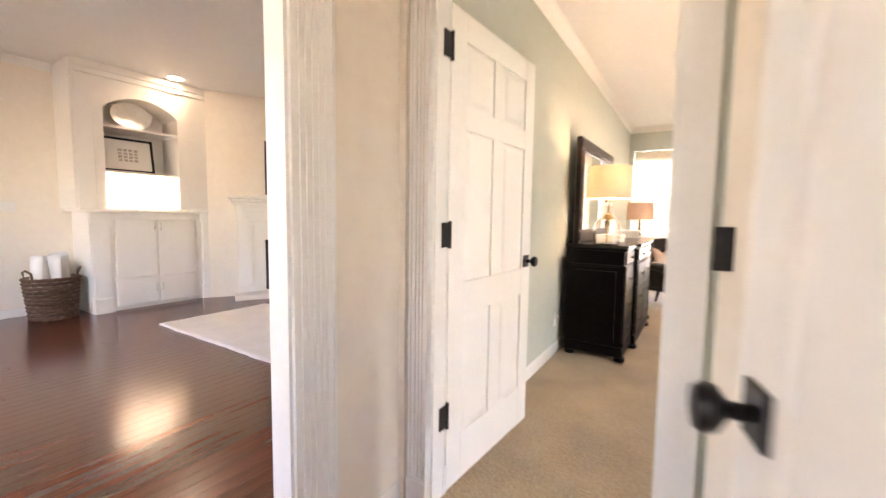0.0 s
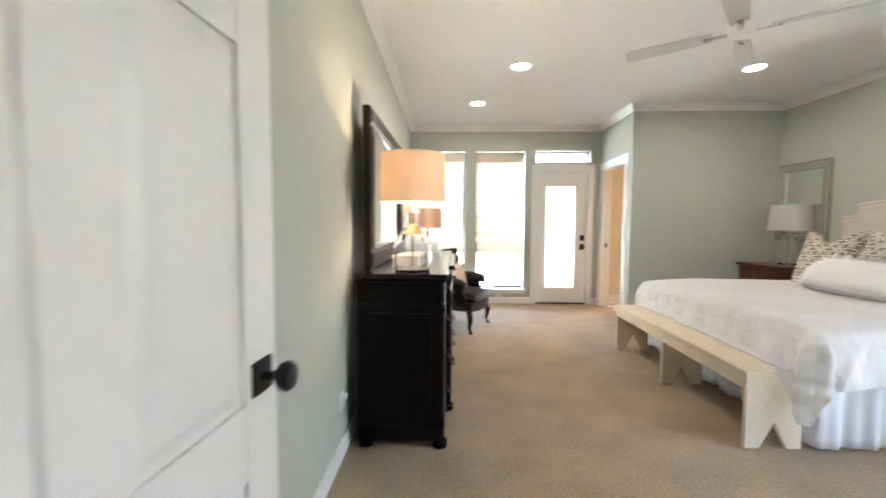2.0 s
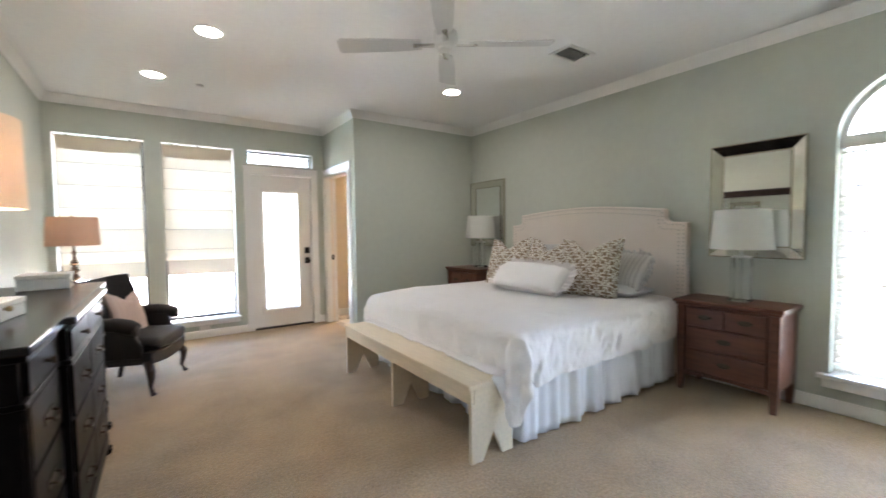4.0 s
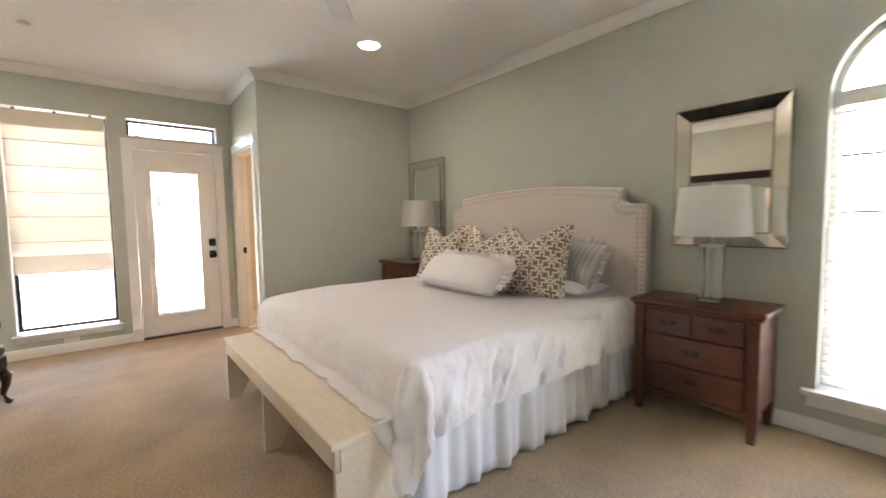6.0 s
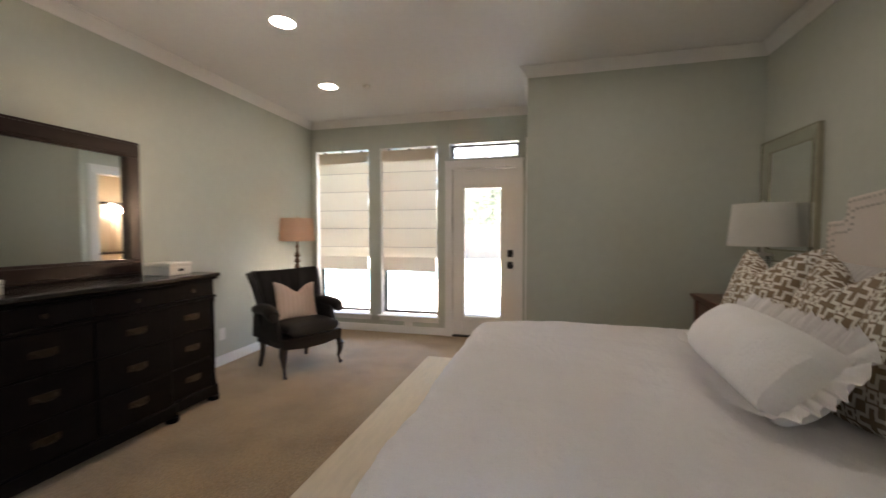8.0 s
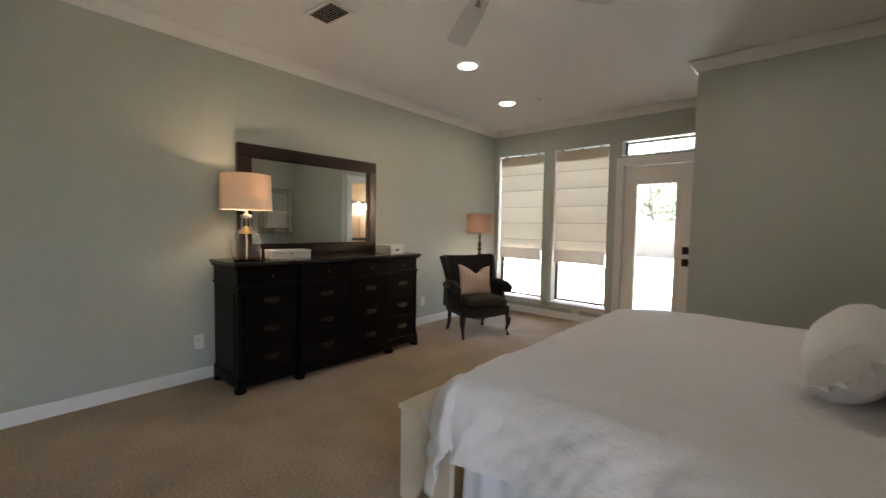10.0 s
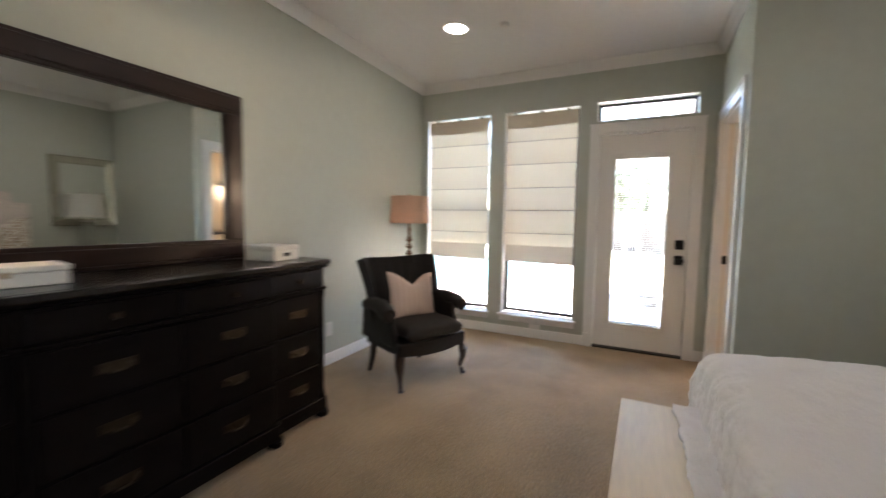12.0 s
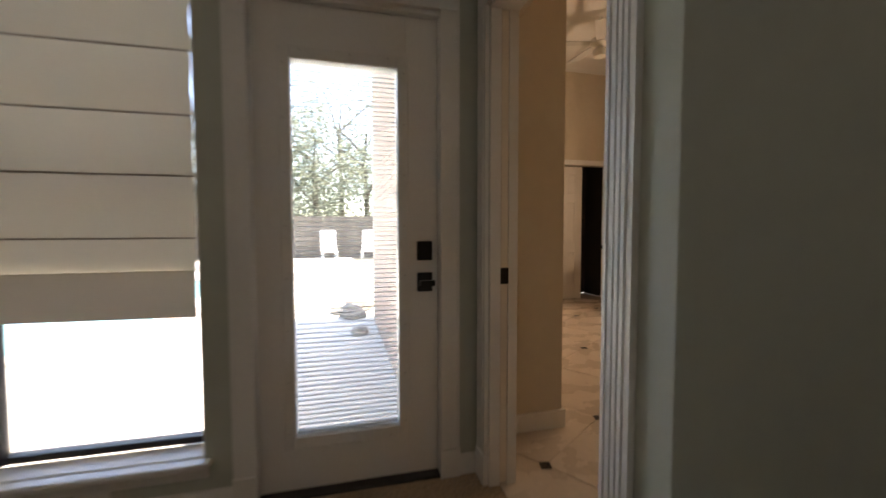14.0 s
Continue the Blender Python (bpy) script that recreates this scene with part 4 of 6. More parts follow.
def nails(points, step):
    run = 0.0
    for (a, b), (c, d) in zip(points, points[1:]):
        ln = math.hypot(c - a, d - b)
        while run < ln:
            f = run / ln
            o = new("nailhead", nail)
            o.parent = head
            o.location = (hx0 - 0.001, a + (c - a) * f, b + (d - b) * f)
            run += step
        run -= ln


def inset(pts, d):
    return [(BC - 0.025 + (y - BC + 0.025) * (1 - d / 1.03), z - d) for y, z in pts]


for d in (0.022, 0.062):
    col = inset(arc, d)
    nails([(col[0][0], 0.70), *col, (col[-1][0], 0.70)], 0.034)
part("mattress", boxes((BXF + 0.06, 3.84, BY0 + 0.06, BY1 - 0.06, 0.36, BTOP - 0.035), bev=0.06), LINEN, bed, "white mattress")
part("box_spring", boxes((BXF + 0.08, 3.84, BY0 + 0.08, BY1 - 0.08, 0.10, 0.355)), SKIRTM, bed, "", False)
for x in (2.1, 3.7):
    for y in (3.8, 5.4):
        part("leg", lathe(bmesh.new(), [(0.03, 0), (0.035, 0.1)], (x, y, 0), 12), LEGW, bed)


CR = 0.09  # rounding of the draped edge
CY_A, CY_B, CX_F = 3.64, 5.57, 1.925


def coverlet(u, v):
    """Coverlet over the mattress: u from headboard to foot overhang, v across the bed."""
    fold, side = 0.395, 0.35
    p = 3.80 - u * (3.80 - CX_F + fold)
    q = (CY_A - side) + v * (CY_B - CY_A + 2 * side)
    dp, dq = max(0.0, CX_F - p), max(0.0, CY_A - q, q - CY_B)
    sgn = -1 if q < BC else 1
    x, y = max(p, CX_F), min(max(q, CY_A), CY_B)
    n1 = noise.noise(Vector((p * 2.1, q * 2.3, 0.3)))
    n2 = noise.noise(Vector((p * 6.0 + 1.5 * n1, q * 8.0, 4.0)))
    n3 = noise.noise(Vector((p * 27.0 + 3 * n2, q * 20.0, 9.0)))
    n4 = noise.noise(Vector((p * 46.0 + 4 * n1, q * 15.0, 2.0)))
    z = BTOP + 0.012 * n1 + 0.006 * n2 + 0.0022 * n3 + 0.0020 * n4
    z -= 0.014 * max(0.0, 1 - (y - CY_A) / 0.25) ** 2 + 0.006 * max(0.0, 1 - (CY_B - y) / 0.25) ** 2 + 0.012 * max(0.0, 1 - (x - CX_F) / 0.25) ** 2
    z -= 0.012 * (max(0.0, 1 - (x - CX_F) / 0.30) * max(0.0, 1 - (CY_B - y) / 0.30)) ** 0.8
    d = 0.86 * (dp + dq) if dp > 0 and dq > 0 else dp + dq
    if d > 0:
        run = x if dq > 0 else y
        arc_len = CR * math.pi / 2
        if d < arc_len:
            out, drop = CR * math.sin(d / CR), CR * (1 - math.cos(d / CR))
        else:
            out, drop = CR + 0.10 * (d - arc_len), CR + d - arc_len
        wave = 0.040 * noise.noise(Vector((run * 5.0, 0.4, 8.0))) + 0.020 * noise.noise(Vector((run * 11 + 6 * d, d * 7.0, 3.0))) + 0.013 * noise.noise(Vector((run * 26 + 14 * d, d * 12.0, 5.0)))
        out += wave * min(1.0, d / 0.22) * (1.0 if dq > 0 else 0.6) + 0.007 * n2 + 0.0035 * n3 + 0.0025 * n4
        l = math.hypot(dp, dq)
        cx, cy = dp / l, dq / l
        if dp > 0 and dq > 0:
            out += (0.05 if q < BC else -0.03) * min(cx, cy) * min(1.0, d / 0.2) + 0.022 * math.sin(7 * math.atan2(cx, cy)) * min(1.0, d / 0.25)
        x -= cx * out
        y += sgn * cy * out
        z -= drop + 0.012 * noise.noise(Vector((run * 4, 1.0, 1.0))) * min(1.0, d / 0.2)
        if 3.60 < y < 5.45 and x < 1.93 and z < 0.462:
            over = 0.462 - z
            x -= over * 0.62
            z = 0.457 + 0.008 * abs(n2) + 0.010 * max(0.0, noise.noise(Vector((y * 9, over * 8, 2.0))))
        z = max(z, 0.185)
    return (x, y, z)


cov = thing("coverlet", "white crinkled cotton coverlet draped over the bed", "bedspread")
cl = part("cloth", grid(bmesh.new(), coverlet, 220, 220), LINEN, cov)
sd = cl.modifiers.new("cloth", "SOLIDIFY")
sd.thickness, sd.offset = 0.008, -1
for v0, s in ((0.0, -1), (1.0, 1)):
    part("hem", grid(bmesh.new(), lambda a, b, v0=v0, s=s: tuple(Vector(coverlet(a * 0.86, v0 - s * 0.018 * b)) + Vector((0, s * 0.003, 0))), 160, 3), LINEN, cov, "stitched hem band")


def skirt(u, v, y0, amp, per):
    f = math.sin(per * u) + 0.45 * math.sin(2.3 * per * u + 1.3) + 0.3 * math.sin(0.61 * per * u)
    return amp * f * (0.35 + 0.65 * v)


def skirt_panel(ax0, ax1, line, along, out):
    ln = abs(ax1 - ax0)

    def fn(u, v):
        a = ax0 + (ax1 - ax0) * u
        b = line + out * (0.012 * v + skirt(u, v, 0, 0.020, 27 * ln) + 0.004 * noise.noise(Vector((a * 9, v * 3, 1))))
        z = 0.43 + (0.014 - 0.43) * v + 0.005 * math.sin(23 * a) * v
        return (a, b, z) if along == "x" else (b, a, z)
    ob = part("panel", grid(bmesh.new(), fn, int(150 * ln), 8), SKIRTM, skirt_ob)
    m2 = ob.modifiers.new("cloth", "SOLIDIFY")
    m2.thickness = 0.003


skirt_ob = thing("bed_skirt", "white gathered bed skirt hanging to the carpet", "bed skirt")
skirt_panel(1.925, 3.80, BY0 + 0.015, "x", -1)
skirt_panel(1.925, 3.80, BY1 - 0.015, "x", 1)
skirt_panel(BY0 - 0.005, BY1 + 0.005, 1.945, "y", -1)


def pillow_mesh(w, h, t, chop=0.0, seed=0, n=22, lump=0.010, corner=0.0, full=0.42):
    """Stuffed cushion lying in x and y with drawn-out corners."""
    bm = bmesh.new()
    rows = {}
    for s in (1, -1):
        for i in range(n + 1):
            for j in range(n + 1):
                u, v = 2 * i / n - 1, 2 * j / n - 1
                edge = i in (0, n) or j in (0, n)
                if s == -1 and edge:
                    rows[s, i, j] = rows[1, i, j]
                    continue
                x = u * w / 2 * (1 - 0.075 * (1 - v * v))
                y = v * h / 2 * (1 - 0.075 * (1 - u * u))
                x, y = x * math.sqrt(1 - corner * v * v), y * math.sqrt(1 - corner * u * u)
                y -= chop * math.exp(-(u / 0.42) ** 2) * max(0.0, v) ** 2
                k = ((1 - u * u) * (1 - v * v)) ** full
                z = s * (t / 2 * k) + (0 if edge else lump * noise.noise(Vector((x * 9 + seed, y * 9, s * 3.0))) * min(1, 3 * k))
                rows[s, i, j] = bm.verts.new((x, y, z))
        for i in range(n):
            for j in range(n):
                q = [rows[s, i, j], rows[s, i + 1, j], rows[s, i + 1, j + 1], rows[s, i, j + 1]]
                bm.faces.new(q if s == 1 else q[::-1])
    # cloth coordinates: lengths along the surface from the middle
    lay = bm.loops.layers.uv.new("UVMap")
    flat = {}
    for s in (1, -1):
        for j in range(n + 1):
            across, along = [0.0], [0.0]
            for i in range(n):
                across.append(across[-1] + (rows[s, i + 1, j].co - rows[s, i, j].co).length)
                along.append(along[-1] + (rows[s, j, i + 1].co - rows[s, j, i].co).length)
            for i in range(n + 1):
                flat.setdefault((s, i, j), [0, 0])[0] = across[i] - across[n // 2]
                flat.setdefault((s, j, i), [0, 0])[1] = along[i] - along[n // 2]
    bm.faces.ensure_lookup_table()
    k = 0
    for s in (1, -1):
        for i in range(n):
            for j in range(n):
                ids = [(i, j), (i + 1, j), (i + 1, j + 1), (i, j + 1)]
                for lp, (a, b) in zip(bm.faces[k].loops, ids if s == 1 else ids[::-1]):
                    lp[lay].uv = flat[s, a, b]
                k += 1
    return bm


def ruffle(bm, w, h, depth, amp, waves, rad=0.06, droop=0.0, bend=0.0):
    """Gathered frill round a cushion's edge, with rounded corners."""
    sides = [w - 2 * rad, h - 2 * rad] * 2
    arc = rad * math.pi / 2
    tot = sum(sides) + 4 * arc
    corners = [(w / 2 - rad, -h / 2 + rad), (w / 2 - rad, h / 2 - rad), (-w / 2 + rad, h / 2 - rad), (-w / 2 + rad, -h / 2 + rad)]
    n = 640

    def fn(u, v):
        s = (u % 1.0) * tot
        for k in range(4):
            c, a0 = corners[k], radians(-90 + 90 * k)
            if s <= sides[k]:
                t_ = s - sides[k]
                p = Vector((c[0] + rad * math.cos(a0) - t_ * math.sin(a0), c[1] + rad * math.sin(a0) + t_ * math.cos(a0)))
                o = Vector((math.cos(a0), math.sin(a0)))
                break
            s -= sides[k]
            if s <= arc or k == 3:
                a = a0 + min(s, arc) / rad
                o = Vector((math.cos(a), math.sin(a)))
                p = Vector(c) + rad * o
                break
            s -= arc
        wv = math.sin(waves * 2 * math.pi * u + 2.2 * math.sin(2 * math.pi * 3 * u)) + 0.5 * math.sin(2 * math.pi * (waves // 3) * u + 1.0) + 0.35 * math.sin(2 * math.pi * (2 * waves + 5) * u) * v
        q = p * 0.95 + o * (depth * v * (1 + 0.10 * wv))
        fold = bend * max(0.0, -o.y)
        q.y += 0.55 * fold * depth * v
        return (q.x, q.y, amp * math.sqrt(v) * wv - droop * v * v + fold * depth * v)
    return grid(bm, fn, n, 7, True)


# cushions stand with local y up; local z faces the foot of the bed
def stand(x, y, z, lean, turn=0.0, roll=0.0):
    return Matrix.Translation((x, y, z)) @ Matrix.Rotation(radians(turn), 4, "Z") @ Matrix((( 0, 0, -1, 0), (-1, 0, 0, 0), (0, 1, 0, 0), (0, 0, 0, 1))) @ Matrix.Rotation(radians(-lean), 4, "X") @ Matrix.Rotation(radians(roll), 4, "Z")


def cushion(name, label, w, h, t, m, material, chop=0.0, seed=0, piping=None, grp=""):
    ob = thing(name, label, "pillow", m, grp)
    part("cover", pillow_mesh(w, h, t, chop, seed), material, ob)
    return ob


LP = "brown and cream lattice-print square throw pillow against the headboard"
cushion("throw_pillow", LP, 0.56, 0.56, 0.18, stand(3.335, 5.175, BTOP + 0.242, 20, 5, 3), LATTICE, 0.125, 1, grp="lattice throw pillows")
cushion("throw_pillow", LP, 0.56, 0.56, 0.18, stand(3.345, 4.645, BTOP + 0.237, 20, -3, -2), LATTICE, 0.125, 2, grp="lattice throw pillows")
cushion("throw_pillow", LP, 0.60, 0.58, 0.27, stand(3.365, 4.170, BTOP + 0.236, 21, 9, 2), LATTICE, 0.125, 3, grp="lattice throw pillows")
sham = thing("pillow_sham", "grey striped ruffled pillow sham leaning on the headboard", "pillow", stand(3.62, 3.99, BTOP + 0.20, 36, -6))
part("cover", pillow_mesh(0.50, 0.42, 0.20, 0.0, 5, corner=0.22), SHAM, sham)
part("ruffle", ruffle(bmesh.new(), 0.46, 0.38, 0.055, 0.016, 26, 0.12), SHAM, sham, "gathered striped ruffle")
sham2 = thing("pillow_sham", "grey striped ruffled pillow sham leaning on the headboard", "pillow", stand(3.66, 5.0, BTOP + 0.23, 22, 2))
part("cover", pillow_mesh(0.66, 0.46, 0.16, 0.0, 6), SHAM, sham2)
solid("bed_pillow", pillow_mesh(0.55, 0.40, 0.13, 0.0, 7), TOWEL, "white sleeping pillow lying flat under the sham", "pillow", Matrix.Translation((3.55, 4.03, BTOP + 0.05)) @ Matrix.Rotation(radians(90), 4, "Z"))
bol = thing("lumbar_pillow", "white linen lumbar pillow with gathered ruffle lying before the throw pillows", "pillow", stand(3.065, 4.610, BTOP + 0.128, 44, -3))
part("cover", pillow_mesh(0.92, 0.31, 0.27, 0.0, 9, n=32, corner=0.20, full=0.30), LINEN, bol)
part("ruffle", ruffle(bmesh.new(), 0.89, 0.28, 0.085, 0.016, 54, 0.08, bend=0.9), LINEN, bol, "gathered white ruffle").data.set_sharp_from_angle(angle=math.pi)

# ---- bench at the foot of the bed ----
bench = thing("bench", "cream painted plank bench at the foot of the bed", "bench")
soften(part("seat", boxes((1.525, 1.865, 3.605, 5.435, 0.420, 0.446)), BENCHP, bench, "", False), 0.005)
for x in (1.538, 1.830):
    soften(part("apron", boxes((x, x + 0.022, 3.610, 5.430, 0.335, 0.4195)), BENCHP, bench, "", False), 0.003)
leg_out = [(1.540, 0.0), (1.540, 0.335), (1.5605, 0.335), (1.5605, 0.4195), (1.8295, 0.4195), (1.8295, 0.335), (1.852, 0.335), (1.852, 0.0), (1.775, 0.0), (1.700, 0.150), (1.625, 0.0)]
for y in (3.608, 4.525, 5.405):
    soften(part("leg", prism(bmesh.new(), leg_out, y, y + 0.026, "y"), BENCHP, bench, "board leg with a V-shaped cut", False), 0.003)


# ---- nightstands ----
def nightstand(m, w, d, h, grp):
    """Three-tier chest; front at -x, width along y, base at the origin's floor."""
    t = thing("nightstand", "reddish-brown cherry wood nightstand with three drawer tiers", "nightstand", m, grp)
    soften(part("top", boxes((-0.03, d, -w / 2 - 0.03, w / 2 + 0.03, h - 0.028, h)), REDW, t, "", False), 0.008, 3)
    soften(part("moulding", boxes((-0.016, d - 0.005, -w / 2 - 0.016, w / 2 + 0.016, h - 0.048, h - 0.0285)), REDW, t, "", False), 0.006)
    soften(part("body", boxes((0.012, d - 0.01, -w / 2, w / 2, 0.155, h - 0.0485)), REDW, t, "", False), 0.004)
    for s in (-1, 1):
        y = s * (w / 2 - 0.026)
        for xf, flare in ((0.020, -0.014), (d - 0.045, 0.0)):
            bm = boxes((xf - 0.026, xf + 0.026, y - 0.028, y + 0.028, 0.16, h - 0.0487))
            lo = [bm.verts.new((xf + flare + a, y + b, 0.0)) for a, b in ((-0.019, -0.019), (0.019, -0.019), (0.019, 0.019), (-0.019, 0.019))]
            hi = [bm.verts.new((xf + a, y + b, 0.1598)) for a, b in ((-0.026, -0.028), (0.026, -0.028), (0.026, 0.028), (-0.026, 0.028))]
            for k in range(4):
                bm.faces.new((lo[k], lo[(k + 1) % 4], hi[(k + 1) % 4], hi[k]))
            bm.faces.new(lo[::-1])
            bm.faces.new(hi)
            soften(part("leg", bm, REDW, t, "square corner post with a tapered foot", False), 0.003)
    pts = [(-w / 2 + 0.05, 0.155)] + [(-w / 2 + 0.05 + (w - 0.1) * k / 10, 0.118 + 0.022 * math.sin(math.pi * k / 10)) for k in range(11)] + [(w / 2 - 0.05, 0.155)]
    part("apron", prism(bmesh.new(), pts, 0.004, 0.022, "x"), REDW, t, "arched lower apron", False)
    tiers = [(0.17, 0.335, 1), (0.348, 0.513, 1), (0.526, h - 0.062, 2)]
    for z0, z1, n in tiers:
        for k in range(n):
            y0 = -w / 2 + 0.065 + (w - 0.13) * k / n
            y1 = -w / 2 + 0.065 + (w - 0.13) * (k + 1) / n
            dr = soften(part("drawer", boxes((-0.004, 0.010, y0 + 0.004, y1 - 0.004, z0, z1)), REDW, t, "", False), 0.005)
            yk, zk = (y0 + y1) / 2, (z0 + z1) / 2 + 0.008
            bm = tube(bmesh.new(), [(-0.006, yk - 0.034, zk), (-0.020, yk - 0.032, zk - 0.004), (-0.024, yk - 0.016, zk - 0.016), (-0.024, yk + 0.016, zk - 0.016), (-0.020, yk + 0.032, zk - 0.004), (-0.006, yk + 0.034, zk)], 0.0035, 8)
            prism(bm, [(yk + 0.048 * math.cos(2 * math.pi * q / 18), zk - 0.003 + 0.019 * math.sin(2 * math.pi * q / 18)) for q in range(18)], -0.0068, -0.0041, "x")
            part("handle", bm, PULLM, dr, "dark oval bail pull")
    return t


nightstand(pose(3.598, 3.165, 0), 0.66, 0.385, 0.73, "nightstands beside the bed")
nightstand(pose(3.47, 6.20, 0), 0.62, 0.44, 0.79, "nightstands beside the bed")


def crystal_lamp(m, label):
    t = thing("table_lamp", label, "table lamp", m, "bedside lamps")
    soften(part("base", boxes((-0.065, 0.065, -0.065, 0.065, 0.0, 0.022)), CRYST, t, "clear crystal foot", False), 0.004)
    for k in range(3):
        a = 2 * math.pi * k / 3 + 0.4
        part("column", lathe(bmesh.new(), [(0.029, 0.023), (0.032, 0.03), (0.032, 0.325), (0.029, 0.332)], (0.042 * math.cos(a), 0.042 * math.sin(a), 0), 18), CRYST, t, "clear glass column")
    part("collar", lathe(bmesh.new(), [(0.066, 0.333), (0.066, 0.345), (0.02, 0.352), (0.011, 0.36), (0.011, 0.43)], n=24), NICKEL, t, "nickel collar")
    part("shade", shade_mesh(0.178, 0.205, 0.40, 0.695), SHADE_W, t, "white tapered drum shade, unlit")
    part("finial", lathe(bmesh.new(), [(0.004, 0.68), (0.012, 0.70), (0.010, 0.712), (0.002, 0.722)], n=12), NICKEL, t)
    part("spider", tube(bmesh.new(), [(-0.176, 0, 0.682), (0.176, 0, 0.682)], 0.002, 6), NICKEL, t)
    return t


def shade_mesh(rt, rb, z0, z1, th=0.003, n=40):
    return lathe_open([(rb, z0), ((rt + rb) / 2, (z0 + z1) / 2), (rt, z1), (rt - th, z1), ((rt + rb) / 2 - th, (z0 + z1) / 2), (rb - th, z0)], n)


def lathe_open(prof, n=40):
    bm = bmesh.new()
    rings = [[bm.verts.new((r * math.cos(2 * math.pi * i / n), r * math.sin(2 * math.pi * i / n), z)) for i in range(n)] for r, z in prof]
    for k in range(len(rings)):
        a, b = rings[k], rings[(k + 1) % len(rings)]
        for i in range(n):
            bm.faces.new((a[i], a[(i + 1) % n], b[(i + 1) % n], b[i]))
    return bm


crystal_lamp(pose(3.80, 3.135, 0.7305), "clear crystal column lamp with white drum shade on the nightstand")
crystal_lamp(pose(3.765, 6.15, 0.7905), "clear crystal column lamp with white drum shade in the corner")


# ---- wall mirrors over the nightstands ----
def wall_mirror(y0, y1, z0, z1):
    """Mirror in a border of mirror strips that slope in from a proud rim."""
    x = XR((y0 + y1) / 2)
    t = thing("wall_mirror", "rectangular mirror with a sloping champagne mirrored border over the nightstand", "mirror", group="mirrors beside the bed")
    f = 0.082
    out = [(y0, z0), (y1, z0), (y1, z1), (y0, z1)]
    inn = [(y0 + f, z0 + f), (y1 - f, z0 + f), (y1 - f, z1 - f), (y0 + f, z1 - f)]
    for k in range(4):
        j = (k + 1) % 4
        bm = bmesh.new()
        quad = [(out[k], 0.034), (out[j], 0.034), (inn[j], 0.014), (inn[k], 0.014)]
        front = [bm.verts.new((x - d, p[0], p[1])) for p, d in quad]
        rear = [bm.verts.new((x - 0.002, p[0], p[1])) for p, d in quad]
        bm.faces.new(front)
        bm.faces.new(rear[::-1])
        for i in range(4):
            bm.faces.new((front[i], front[(i + 1) % 4], rear[(i + 1) % 4], rear[i]))
        part("border_strip", bm, BEVEL, t, "sloping mirror strip", False)
    r, d = 0.010, 0.040
    soften(part("rim", boxes(*[(x - d, x - 0.002, a, b, c, e) for a, b, c, e in ((y0 - r, y1 + r, z1, z1 + r), (y0 - r, y1 + r, z0 - r, z0), (y0 - r, y0, z0, z1), (y1, y1 + r, z0, z1))]), CHAMP, t, "thin champagne outer rim", False), 0.003)
    part("bead", boxes(*[(x - 0.020, x - 0.013, a, b, c, e) for a, b, c, e in ((y0 + f - 0.006, y1 - f + 0.006, z1 - f - 0.002, z1 - f + 0.006), (y0 + f - 0.006, y1 - f + 0.006, z0 + f - 0.006, z0 + f + 0.002), (y0 + f - 0.006, y0 + f + 0.002, z0 + f + 0.002, z1 - f - 0.002), (y1 - f - 0.002, y1 - f + 0.006, z0 + f + 0.002, z1 - f - 0.002))]), CHAMP, t, "narrow inner bead", False)
    part("glass", boxes((x - 0.013, x - 0.009, y0 + f, y1 - f, z0 + f, z1 - f)), MIRROR, t, "plain mirror glass", False)


wall_mirror(5.862, 6.535, 1.08, 1.965)
wall_mirror(2.812, 3.408, 1.065, 1.945)

# ---- dresser ----
DXF, DXB, DZT = -0.150, -0.635, 0.98
dresser = thing("dresser", "espresso-stained wooden dresser with sixteen drawers", "dresser")
y0, y1 = 3.535, 5.36
soften(part("top", boxes((DXB, DXF + 0.022, y0 - 0.030, y1 + 0.030, DZT - 0.028, DZT), (DXF + 0.022, DXF + 0.058, 3.97, 5.00, DZT - 0.028, DZT)), DARKP, dresser, "", False), 0.006, 3)
soften(part("cornice", boxes((DXB, DXF + 0.012, y0 - 0.016, y1 + 0.016, DZT - 0.048, DZT - 0.0285)), DARKW, dresser, "", False), 0.006)
soften(part("body", boxes((DXB, DXF - 0.012, y0 + 0.004, y1 - 0.004, 0.045, DZT - 0.0485), (DXF - 0.012, DXF + 0.022, 4.005, 4.965, 0.045, DZT - 0.0485)), DARKW, dresser, "", False), 0.003)
soften(part("plinth", boxes((DXB, DXF + 0.004, y0 - 0.010, y1 + 0.010, 0.040, 0.125), (DXF + 0.004, DXF + 0.038, 3.985, 4.985, 0.040, 0.125)), DARKW, dresser, "", False), 0.008)
soften(part("waist_moulding", boxes((DXB, DXF + 0.004, y0 - 0.008, y1 + 0.008, 0.795, 0.812), (DXF + 0.004, DXF + 0.036, 3.99, 4.98, 0.795, 0.812)), DARKW, dresser, "", False), 0.005)
for x, y in ((DXF - 0.02, y0 + 0.02), (DXF - 0.02, y1 - 0.02), (DXB + 0.05, y0 + 0.02), (DXB + 0.05, y1 - 0.02), (DXF + 0.012, 4.01), (DXF + 0.012, 4.96)):
    part("foot", lathe(bmesh.new(), [(0.026, 0.0), (0.040, 0.006), (0.044, 0.02), (0.040, 0.034), (0.044, 0.0395)], (x, y, 0), 18), DARKW, dresser, "turned bun foot")
